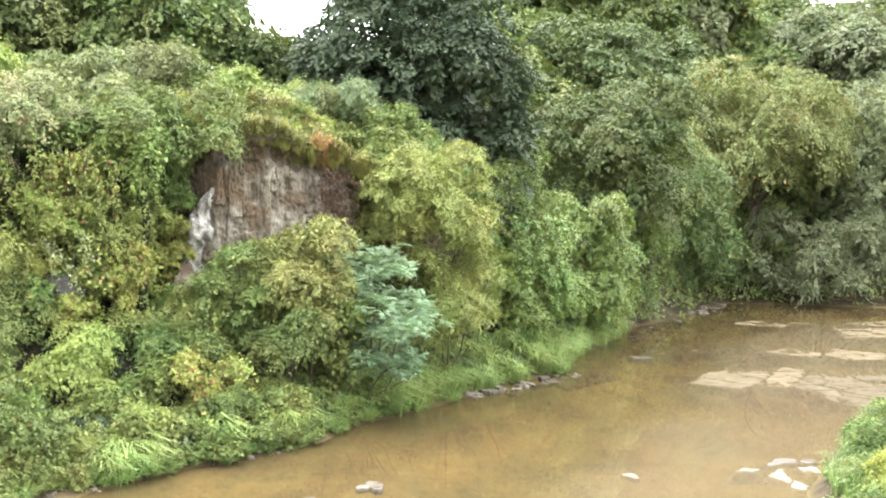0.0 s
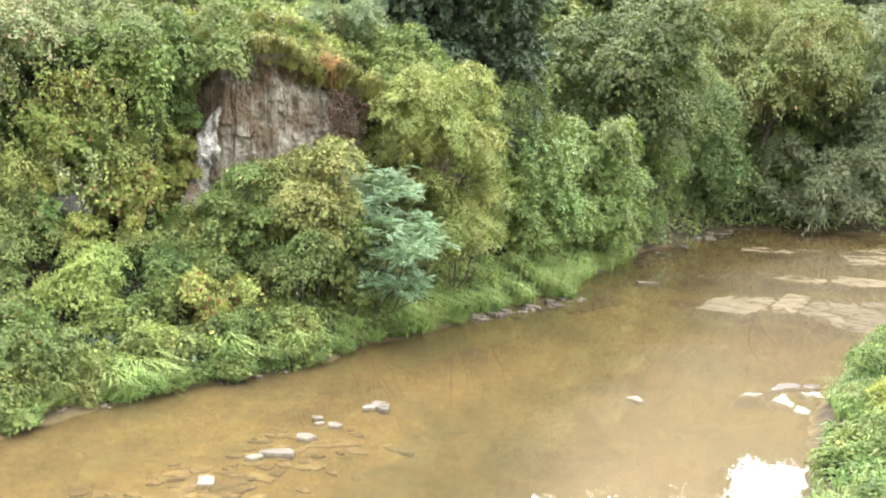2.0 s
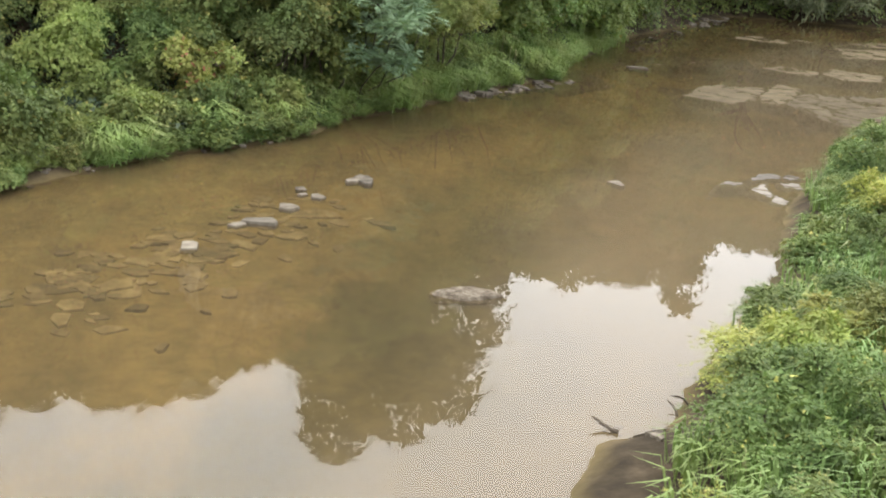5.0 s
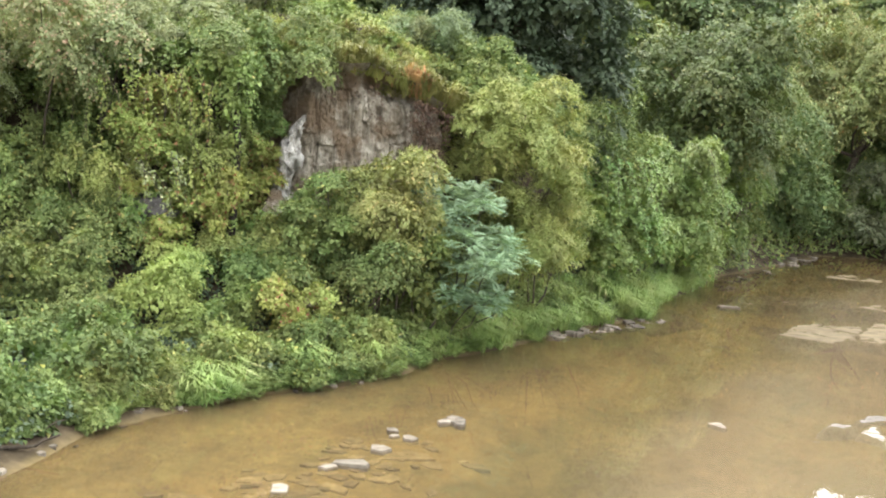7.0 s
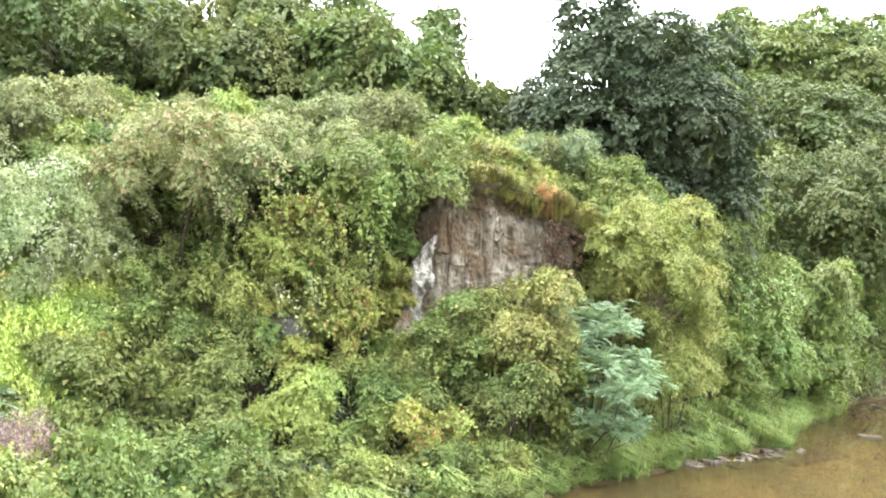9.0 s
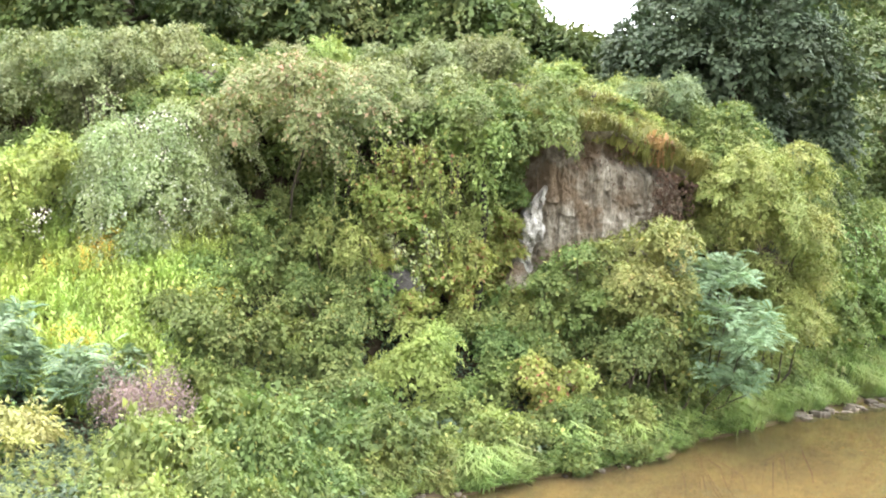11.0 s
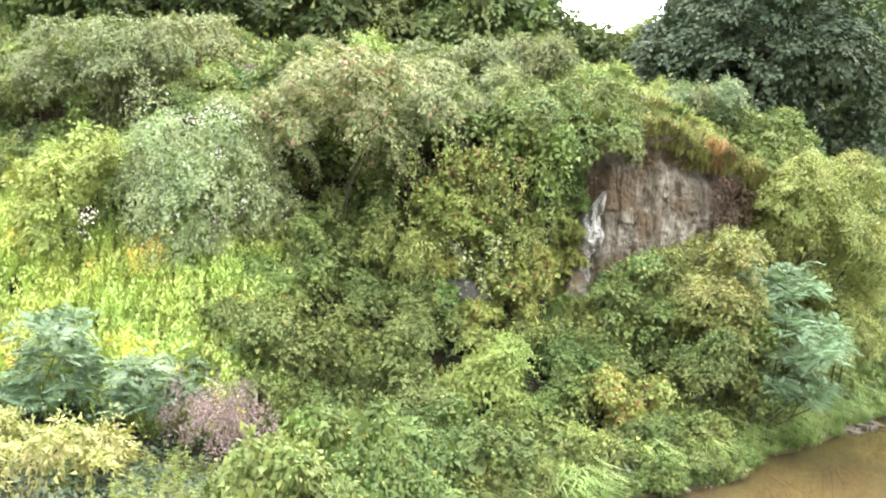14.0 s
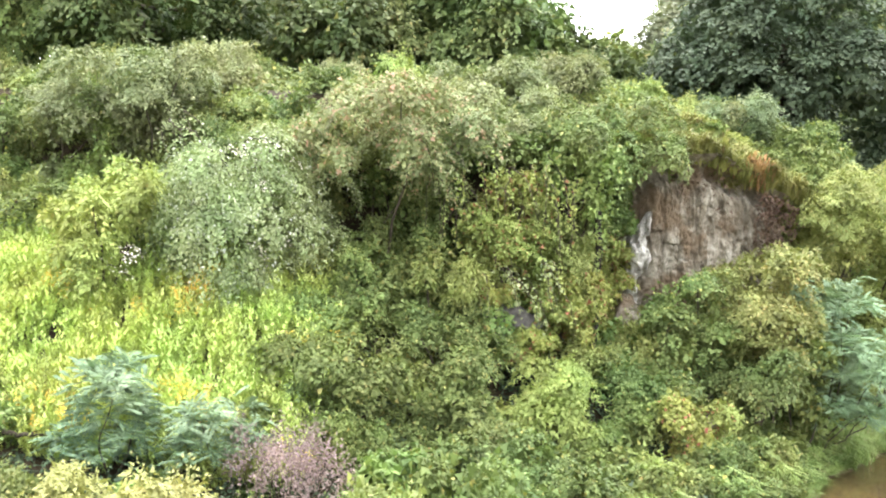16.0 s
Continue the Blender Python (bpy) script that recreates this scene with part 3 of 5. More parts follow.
# per kind: material, leaf length, leaf width, spray size, leaves per spray, spacing area, style
KINDS = {
    "green": (M_GREEN, 0.1, 0.07, 0.30, 78, 0.23, "leaf"),
    "mid": (M_MID, 0.098, 0.066, 0.30, 80, 0.23, "leaf"),
    "lime": (M_LIME, 0.115, 0.042, 0.34, 100, 0.27, "plume"),
    "pale": (M_PALEGREEN, 0.1, 0.062, 0.32, 82, 0.25, "leaf"),
    "yellow": (M_YELLOW, 0.1, 0.066, 0.30, 78, 0.22, "leaf"),
    "dryweed": (M_DRYGRASS, 0.28, 0.03, 0.30, 50, 0.34, "leaf"),
    "sumac": (M_SUMAC, 0.15, 0.045, 0.52, 10, 0.15, "frond"),
    "dark": (M_DARK, 0.20, 0.15, 0.62, 72, 0.8, "tier"),
    "vine": (M_VINE, 0.115, 0.10, 0.34, 68, 0.30, "curtain"),
    "olive": (M_OLIVE, 0.25, 0.11, 1.05, 150, 2.7, "spray"),
    "farmid": (M_MID, 0.19, 0.12, 0.75, 110, 1.5, "spray"),
    "fargreen": (M_FAR, 0.21, 0.13, 0.85, 130, 1.9, "spray"),
    "hugemid": (M_MID, 0.40, 0.27, 1.3, 96, 3.2, "tier"),
    "hugegreen": (M_FAR, 0.40, 0.27, 1.3, 96, 3.2, "tier"),
    "hugeolive": (M_WILLOW, 0.40, 0.27, 1.3, 96, 3.2, "tier"),
    "vast": (M_MID, 0.8, 0.55, 2.4, 90, 11.0, "tier"),
    "rust": (M_RUST, 0.1, 0.062, 0.32, 82, 0.25, "leaf"),
    "silver": (M_SILVER, 0.085, 0.052, 0.42, 150, 0.30, "curtain"),
    "turning": (M_TURNING, 0.1, 0.08, 0.26, 62, 0.22, "leaf"),
    "blossom": (M_BLOSSOM, 0.06, 0.05, 0.30, 60, 0.3, "leaf"),
    "limetree": (M_BRIGHT, 0.11, 0.05, 0.32, 90, 0.25, "plume"),
    "nearmid": (M_GREEN, 0.085, 0.042, 0.26, 92, 0.18, "plume"),
    "nearlime": (M_MID, 0.09, 0.036, 0.28, 96, 0.19, "plume"),
    "neargold": (M_GOLDWEED, 0.09, 0.036, 0.28, 96, 0.19, "plume"),
    "goldbush": (M_PALEGOLD, 0.12, 0.045, 0.36, 84, 0.27, "plume"),
    "palegrey": (M_GREYGREEN, 0.105, 0.045, 0.34, 96, 0.27, "plume"),
    "willow": (M_WILLOW, 0.36, 0.08, 0.70, 80, 1.6, "plume"),
}
# per style: droop, thickness, scatter of leaf tilt, rise of the spray, length against width
STYLES = {"leaf": (0.45, 0.10, 0.34, 0.75, 1.2), "plume": (0.35, 0.12, 0.30, 0.7, 1.55), "tier": (0.40, 0.08, 0.30, 1.0, 1.3), "curtain": (1.0, 0.10, 0.30, 0.55, 1.35), "spray": (0.7, 0.07, 0.28, 0.85, 1.5)}


def crown_mesh(rng, lobes, kind, low=-0.55, thin=1.0, simple=False, leaf=1.0):
    mat, L, W, size, k, area, style = KINDS[kind]
    area, L, W, size = area * thin, L * leaf, W * leaf, size * min(1.0, math.sqrt(thin))
    if style == "frond":
        C, O = lobe_points(rng, lobes, area, -0.35)
        return fronds(rng, np.repeat(C, 7, 0) + rng.normal(0, 0.06, (7 * len(C), 3)), np.repeat(O * np.array([0.6, 0.6, 0.35]), 7, 0) + rng.normal(0, 0.3, (7 * len(C), 3)), size, k, L, W, mat)
    lobes = split_lobes(rng, lobes, 3.6 * KINDS[kind][3])
    outer = clump_leaves(rng, *lobe_points(rng, lobes, area, low), k, size, L, W, *STYLES[style])
    inner = clump_leaves(rng, *lobe_points(rng, [(c, r * 0.62) for c, r in lobes], area * 2.2, low), k // 2, size * 1.1, L * 1.7, W * 1.9, 0.5, 0.15, 0.7, 0.5, 1.0)
    return leaves_mesh(*(np.concatenate(v) for v in zip(outer, inner)), mat, simple=simple)


def heap(rng, centre, rx, rz, n):
    """Lobes that fill an uneven crown of half-width rx and half-height rz."""
    c = np.array(centre, float)
    out = [(c + np.array([0, 0, -0.1 * rz]), 0.58 * min(rx, rz))]
    for i in range(n + n // 2):
        a = i * 2.4 + rng.uniform(-0.5, 0.5)
        h = rng.uniform(-0.75, 0.75)
        w = math.sqrt(max(0.05, 1 - h * h))
        q = rng.uniform(0.78, 1.12)
        r = rng.uniform(0.20, 0.46) * min(rx, rz)
        out.append((c + np.array([math.cos(a) * w * (rx - 0.7 * r) * q, math.sin(a) * w * (rx - 0.7 * r) * q, h * (rz - 0.5 * r) * q]), r))
    return out


def plant(name, label, category, x, y, top, rx, rz, kind, seed, lobes=8, base=None, lean=(0, 0), stems=4, thick=0.05, group="", low=-0.55, trunk=False):
    """A shrub or tree rooted at x, y whose crown reaches the height top, with half-width rx and half-height rz."""
    rng = np.random.default_rng(seed)
    shift = 0.0
    while float(side_distance(x - 0.85 * shift, y + 0.5 * shift, LEFT_BANK)) < 0.7 and shift < 6:
        shift += 0.2
    x, y, lean = x - 0.85 * shift, y + 0.5 * shift, (lean[0] + 0.85 * shift, lean[1] - 0.5 * shift)
    z0 = (gz(x, y) if base is None else base)
    root = new(name)
    root.location = (x, y, z0 - 0.05)
    tagged(root, label, category, group)
    c = np.array([lean[0], lean[1], top - rz - z0])
    ls = heap(rng, c, rx, rz, lobes)
    part("crown", crown_mesh(rng, ls, kind, low, simple=True), root)
    if trunk:
        t1 = c + np.array([0, 0, rz * 0.35])
        tp = bent(rng, (0, 0, -0.2), t1, 9, 0.04)
        part("trunk", tube(tp, thick, thick * 0.35, M_BARK, 8), root)
        for q, r in ls[1:1 + stems]:
            part("limb", tube(bent(rng, tp[rng.integers(3, 7)], q, 6), thick * 0.42, thick * 0.1, M_BARK, 5), root)
    else:
        for q, r in ls[1:1 + stems]:
            s = rng.normal(0, 0.1, 2)
            part("stem", tube(bent(rng, (s[0], s[1], -0.1), q, 6, 0.05), thick, thick * 0.35, M_BARK, 5), root)
    return root


def blades(rng, P, height, width, lean, mat, curl=0.5):
    """Arching grass blades rooted at P, each of two bent pieces."""
    n = len(P)
    h = (height * rng.uniform(0.55, 1.2, n))[:, None]
    a = rng.uniform(0, 2 * math.pi, n)
    out = np.stack([np.cos(a), np.sin(a), 0 * a], 1) * rng.uniform(0.2, 1, n)[:, None] + np.array([*lean, 0])
    s = unit(np.cross(out + 1e-6, np.array([0, 0, 1.0]))) * width * rng.uniform(0.6, 1.3, n)[:, None]
    mid = P + np.array([0, 0, 0.62]) * h + out * h * 0.22
    tip = P + np.array([0, 0, 1.0 - 0.45 * curl]) * h + out * h * (0.35 + 0.45 * curl)
    V = np.stack([P - s, P + s, mid + s * 0.8, mid - s * 0.8, tip], 1).reshape(-1, 3)
    b = np.arange(n)[:, None] * 5
    F = np.concatenate([b + np.array([0, 1, 2]), b + np.array([0, 2, 3]), b + np.array([3, 2, 4])], 1)
    return mesh_from("blades", V, F, 3, mat)


# ---------------------------------------------------------------- the rock face
def build_cliff():
    """Bare weathered rock face of upright broken columns, a leaning pale rib and a dark overhang at the lip."""
    root = new("cliff")
    root.location = (-6.4, 38.2, 3.4)
    tagged(root, "bare brown and grey weathered rock face on the bluff", "cliff")
    A, B = np.array([-9.0, 36.6]), np.array([-3.4, 39.6])
    fw = np.array([0.47, -0.88])
    nu, nv = 150, 130
    V = []
    for j in range(nv):
        for i in range(nu):
            u, v = i / (nu - 1), j / (nv - 1)
            p = A + (B - A) * u
            top = 8.9 + 0.45 * math.sin(min(1.0, u / 0.55) * math.pi / 2) - 1.15 * max(0.0, u - 0.45) / 0.55 + 0.25 * noise.noise((u * 7, 4.4, 0))
            z = 2.8 + (top - 2.8) * v
            n1 = noise.noise((u * 4, v * 1.6, 3.1))
            n3 = noise.noise((u * 26, v * 9, 1.7))
            n4 = noise.noise((u * 70, v * 50, 9.7))
            lean = u * 10 + 0.5 * noise.noise((u * 5, v * 3.0, 8.8)) + 0.5 * v
            row = v * 3 + 1.7 * noise.cell((math.floor(lean), 2.0, 0.0)) + 0.3 * n1
            o = 0.62 - 0.4 * v + 0.25 * math.sin(u * math.pi) - 0.85 * (1 - float(smooth(0.12, 0.24, u)))
            o += 0.30 * n1 + 0.16 * noise.cell((math.floor(lean), math.floor(row), 3.0)) + 0.10 * (0.5 - abs(n3)) + 0.07 * n4
            o += 0.08 * noise.cell((math.floor(u * 27 + 0.7 * n1), math.floor(v * 6 + 2 * n1), 5.0)) - 0.05 * max(0.0, 1 - abs(lean - round(lean)) / 0.10)
            o -= 0.40 * math.exp(-((v - 0.91) / 0.05) ** 2)
            o += 0.45 * max(0.0, (v - 0.95) / 0.05)
            V.append((p[0] + fw[0] * o + 6.4, p[1] + fw[1] * o - 38.2, z - 3.4))
    F = [(j * nu + i, j * nu + i + 1, (j + 1) * nu + i + 1, (j + 1) * nu + i) for j in range(nv - 1) for i in range(nu - 1)]
    part("rock", mesh_from("rock", V, F, 4, M_ROCK, False), root)
    # a pale rib leans out of the left of the face
    line = np.array([(7.4, -7.55, 0.16), (7.0, -7.74, 0.40), (6.6, -7.9, 0.62), (6.0, -8.0, 0.80), (5.4, -8.12, 0.62), (4.7, -8.2, 0.58), (3.9, -8.25, 0.5), (3.2, -8.3, 0.5)])
    nr, nc = 64, 18
    V = []
    for j in range(nr):
        z = 7.4 - 4.2 * j / (nr - 1)
        x0, w = np.interp(-z, -line[:, 0], line[:, 1]), np.interp(-z, -line[:, 0], line[:, 2])
        for i in range(nc):
            a = math.pi * i / (nc - 1)
            g = 1 + 0.35 * noise.cell((math.floor(i / 3.2 + z), math.floor(z * 2.6 + 0.2 * i), 1.0)) + 0.25 * noise.noise((i * 0.5, z * 3.0, 2.0))
            V.append((x0 - math.cos(a) * w * 0.5 * g + 6.4, 36.95 + 0.5 * (x0 + 8) - math.sin(a) * (0.35 + 0.6 * w) * g - 38.2, z - 3.4 + 0.06 * noise.noise((i * 0.9, z * 5, 6.0))))
    F = [(j * nc + i, (j + 1) * nc + i, (j + 1) * nc + i + 1, j * nc + i + 1) for j in range(nr - 1) for i in range(nc - 1)]
    part("pale_rib", mesh_from("pale_rib", V, F, 4, M_PALE, False), root, "whitish rib of broken rock leaning out of the face")
    # broken blocks on the face
    rg = np.random.default_rng(77)
    for k in range(14):
        u = rg.uniform(0.3, 0.9)
        bm = bmesh.new()
        bmesh.ops.create_cube(bm, size=1.0)
        sz = (rg.uniform(0.10, 0.24), rg.uniform(0.15, 0.3), rg.uniform(0.5, 1.1))
        for v in bm.verts:
            v.co = Vector((v.co.x * sz[0], v.co.y * sz[1], v.co.z * sz[2])) * rg.uniform(0.75, 1.2)
        bmesh.ops.bevel(bm, geom=bm.edges[:], offset=0.03, segments=1, affect='EDGES')
        me = bpy.data.meshes.new("block")
        bm.to_mesh(me)
        bm.free()
        me.materials.append(M_ROCK)
        ob = part("block", me, root)
        p = A + (B - A) * u + fw * (0.62 - 0.1 * rg.uniform())
        ob.location = (p[0] + 6.4, p[1] - 38.2, rg.uniform(4.6, 7.6) - 3.4)
        ob.rotation_euler = (rg.uniform(-0.15, 0.15), rg.uniform(-0.2, 0.2), 0.49 + rg.uniform(-0.4, 0.4))
    # dead creepers hanging over the upper and the outer part of the face
    n = 52
    k = np.where(rg.uniform(0, 1, n) < 0.45, rg.uniform(0.78, 1.0, n), rg.uniform(0.15, 1.0, n))
    hang = rg.uniform(0.3, 1.3, n) + np.where(k > 0.72, rg.uniform(0.3, 2.2, n), 0.0)
    P = []
    for i in range(n):
        base = A + (B - A) * k[i] + fw * 0.95
        m = int(hang[i] * 16)
        z = 8.85 - 1.1 * max(0.0, k[i] - 0.45) / 0.55 - rg.uniform(0, 1, m) ** 1.2 * hang[i]
        P.append(np.stack([base[0] + rg.normal(0, 0.10, m) + 6.4, base[1] + rg.normal(0, 0.10, m) - 38.2, z - 3.4], 1))
    P = np.concatenate(P)
    D = unit(rg.normal(0, 0.5, P.shape) + np.array([0.1, -0.2, -0.8]))
    L = rg.uniform(0.06, 0.17, len(P))
    part("dead_creeper", leaves_mesh(P, D, rg.normal(0, 1, P.shape), L, L * 0.5, M_DEAD, simple=True), root, "brown dead creepers hanging over the rock")


build_cliff()

# ---------------------------------------------------------------- large trees
plant("tree", "tall dark-leaved maple tree on the hillside", "tree", -1.1, 50.8, 20.4, 4.9, 7.6, "dark", 11, 36, stems=9, thick=0.32, trunk=True, low=-0.9)
plant("tree", "broad green tree beside the dark maple", "tree", 9.5, 66, 15.6, 5.2, 6.0, "fargreen", 12, 20, stems=8, thick=0.26, trunk=True, low=-0.9)
plant("tree", "spreading yellow-green tree with dark crooked limbs", "tree", 24.6, 90.0, 19.6, 6.6, 6.6, "olive", 13, 24, stems=12, thick=0.36, trunk=True, low=-0.8)
plant("tree", "green tree with drooping sprays over the bank", "tree", 12.2, 73, 14.5, 4.4, 5.4, "farmid", 14, 16, stems=6, thick=0.2, trunk=True, low=-0.9)
plant("tree", "shady dark green tree above the far bank", "tree", 15.2, 80, 12.5, 5.2, 6.0, "fargreen", 15, 16, stems=6, thick=0.22, trunk=True, low=-0.95)
plant("tree", "grey-green willow leaning over the water", "tree", 29.5, 87.4, 7.6, 5.6, 3.8, "willow", 16, 16, stems=8, thick=0.16, low=-0.95)
plant("tree", "tall grey-green tree on the far bank", "tree", 37, 93, 20, 6.5, 9, "willow", 17, 20, stems=6, thick=0.3, trunk=True, low=-0.9)
plant("tree", "dense green tree on the far bank", "tree", 31, 99, 17, 6.5, 7.5, "hugegreen", 18, 18, stems=6, thick=0.3, trunk=True, low=-0.9)
for i, (x, y, top, r) in enumerate([(5, 97, 25, 8), (14, 104, 26.5, 9), (6, 130, 38.5, 8), (14.5, 129, 39.5, 8), (22, 128, 39, 7), (28.5, 127, 38.5, 5), (30.2, 126, 43, 3.0), (36.5, 125, 31.5, 6.5), (43.5, 124, 33.5, 8), (53, 123, 35, 9), (10, 148, 40, 9), (20, 148, 40.5, 9), (33, 146, 35, 9), (46, 144, 36, 9), (51, 102, 30, 9), (-15.8, 53, 17.0, 4.2), (-21, 50, 17.4, 4.4), (-28, 48, 19, 5), (-35, 46, 20, 5), (-43, 44, 21, 6), (48, 92, 16, 7), (61, 92, 20, 8), (-12.6, 50.5, 17.4, 2.4), (-14.4, 51, 17.7, 3.0), (-18.5, 51, 17.9, 3.4), (-6.8, 53, 14.6, 2.4), (-9.7, 52.5, 15.2, 2.6), (66, 118, 36, 9), (-14.6, 61.5, 22.0, 4.2), (-19.5, 61, 22.5, 4.6), (-25, 61.5, 22.5, 5), (-31, 60, 23, 5), (-37, 58, 23, 6), (9, 121, 36.5, 7), (18, 121, 36.5, 7), (45, 116, 30.5, 7), (8, 200, 52, 13), (27, 199, 52.5, 13), (45, 197, 51, 13), (63, 193, 51, 13), (82, 188, 51, 14)]):
    plant("tree", "tall leafy tree standing behind the others", "tree", x, y, top, r, (top - gz(x, y)) * 0.5, "vast" if y > 180 else ("hugemid", "hugegreen", "hugeolive")[i % 3] if y > 62 else ("farmid", "fargreen", "fargreen")[i % 3], 40 + i, 18, stems=5, thick=0.3, trunk=True, group="trees behind", low=-0.9)

# ---------------------------------------------------------------- shrubs that stand out
SH = [
    ("blue-green feathery-leaved sumac leaning over the bank", "sumac", -2.5, 36.9, 6.0, 1.35, 1.0, "sumac", 9),
    ("blue-green feathery sumac leaning over the bank", "sumac", -2.0, 36.5, 4.5, 1.8, 1.1, "sumac", 12),
    ("blue-green feathery sumac low at the bank", "sumac", -2.0, 36.2, 2.9, 1.2, 0.8, "sumac", 9),
    ("yellow-leaved bush below the rock face", "shrub", -4.5, 35.5, 6.9, 1.7, 2.1, "yellow", 18),
    ("bright lime-green broad bush", "shrub", -0.75, 41.0, 9.6, 2.7, 2.3, "lime", 14),
    ("lime and yellow leaved bush near the bank", "shrub", 0.0, 41.1, 7.4, 2.1, 3.0, "lime", 17),
    ("mound of green climbing vine over a bush", "vine", 3.3, 50.0, 7.5, 2.7, 3.3, "vine", 14),
    ("dense vine-covered bush over the water's edge", "vine", 6.9, 57.6, 8.8, 3.1, 4.1, "vine", 14),
    ("green leafy bush under the dark maple", "shrub", 2.9, 53, 11.2, 2.2, 2.6, "mid", 10),
    ("vine-covered bush on the far bank", "vine", 10.0, 69, 8.0, 3.0, 3.8, "fargreen", 12),
    ("shady bush under the far trees", "shrub", 17.5, 82.5, 6.5, 3.0, 3.2, "fargreen", 10),
    ("shady bush under the far trees", "shrub", 21.0, 88.5, 6.5, 3.2, 3.2, "fargreen", 10),
    ("shady bush under the far trees", "shrub", 25.5, 92, 8.5, 3.5, 4.0, "farmid", 10),
]
SH2 = [
    ("silvery-leaved vine heaped over bushes", "vine", -19, 33.0, 9.7, 2.8, 2.6, "silver", 22),
    ("bush with rusty brown flower heads", "shrub", -15.0, 34.4, 11.2, 2.9, 1.9, "rust", 20),
    ("broad light green bush on the hilltop", "shrub", -23.3, 36.0, 12.4, 2.7, 2.0, "pale", 13),
    ("upright lime-green young tree", "shrub", -21.9, 30.7, 9.0, 1.35, 2.4, "limetree", 10),
    ("green bush hanging over the bluff", "shrub", -9.4, 36.6, 11.7, 2.6, 2.0, "mid", 13),
    ("pale blue-green leafy bush on the hilltop", "shrub", -4.3, 43.3, 12.3, 1.7, 1.4, "palegrey", 10),
    ("bright green upright bush beside the rock lip", "shrub", -2.0, 41.8, 11.3, 1.1, 1.8, "mid", 8),
    ("grey-green bush on the brow of the bluff", "shrub", -12.3, 37.0, 11.4, 2.3, 1.6, "pale", 12),
    ("light green bush on the hilltop", "shrub", -12.3, 40.3, 12.7, 2.6, 2.0, "pale", 12),
    ("blue-green feathery sumac among goldenrod", "sumac", -20.0, 26.8, 3.9, 1.15, 1.5, "sumac", 8),
    ("pale blue-green sumac among weeds", "sumac", -17.8, 27.2, 2.9, 1.1, 1.0, "sumac", 6),
    ("bright yellow-green bush on flat ground", "shrub", -18.9, 23.2, 2.3, 2.2, 1.4, "goldbush", 11),
]
SH3 = [
    ("green bush with pale yellow tips at the bank", "shrub", -12.8, 29.5, 2.6, 1.7, 1.4, "mid", 10),
    ("round green bush overhanging the muddy bank", "shrub", -10.5, 26.6, 2.6, 1.7, 1.3, "green", 11),
    ("lime-green bush on the lower slope", "shrub", -10.5, 31.8, 3.8, 1.5, 1.6, "limetree", 10),
    ("dense green bush on the slope", "shrub", -15.6, 30.2, 4.4, 1.9, 1.6, "mid", 10),
    ("dense green bush on the slope", "shrub", -13.4, 31.2, 4.3, 1.7, 1.6, "mid", 10),
    ("green bush below the rock face", "shrub", -7.6, 34.9, 5.0, 1.6, 1.6, "green", 9),
    ("green bush below the rock face", "shrub", -6.3, 35.4, 6.2, 1.3, 1.8, "mid", 9),
    ("green bush at the foot of the slope", "shrub", -4.9, 34.4, 4.6, 1.3, 1.5, "mid", 9),
    ("green bush at the foot of the slope", "shrub", -3.4, 35.9, 4.4, 1.2, 1.6, "green", 9),
    ("leafy bush with turning leaves", "shrub", -6.7, 32.3, 3.0, 1.2, 1.2, "turning", 8),
    ("light green climbing shrub on the bluff", "vine", -11.8, 34.8, 8.3, 1.5, 2.4, "turning", 10),
    ("vine with red and yellow turning leaves", "vine", -10.2, 35.2, 6.6, 1.3, 1.9, "turning", 9),
    ("shady dark green bush in a hollow", "shrub", -15.0, 33.8, 7.0, 1.9, 1.8, "green", 10),
]
for k, rows in enumerate((SH, SH2, SH3)):
    for i, (label, cat, x, y, top, rx, rz, kind, n) in enumerate(rows):
        plant(cat, label, cat, x, y, top, rx, rz, kind, 100 + 30 * k + i, n, low=-0.95, stems=3 if cat == "sumac" else 4, thick=0.03 if cat == "sumac" else 0.05)

# ---------------------------------------------------------------- shrubs that fill the slope
TEMPLATES = {}
NEAR_WEED = ("leafy_weed", "weeds", "leafy green weeds on the near bank", "weeds on the near bank")
NEAR_BUSH = ("leafy_weed", "weeds", "soft bushy green weeds on the near bank", "weeds on the near bank")
FERNY = ("weed_clump", "weeds", "bright yellow-green feathery weeds on flat ground", "plants on the slope")
CLIMBER = ("climber", "vine", "green climber covering the bluff", "climbers on the bluff")
FILL = {"mid": "dense green leafy shrub on the slope", "green": "dark green shrub on the slope", "lime": "light lime-green shrub on the slope",
        "turning": "shrub with yellowing and reddish leaves", "vine": "broad-leaved green vine over low bushes", "yellow": "yellowing leafy shrub on the slope", "pale": "pale green leafy shrub on the hill", "weed": "arching clump of long-leaved weeds", "dryweed": "yellowing clump of weeds on the rock lip"}
KIND_NAME = {"weed": ("weed_clump", "weeds"), "dryweed": ("weed_clump", "weeds"), "vine": ("vine", "vine"), "turning": ("vine", "vine")}


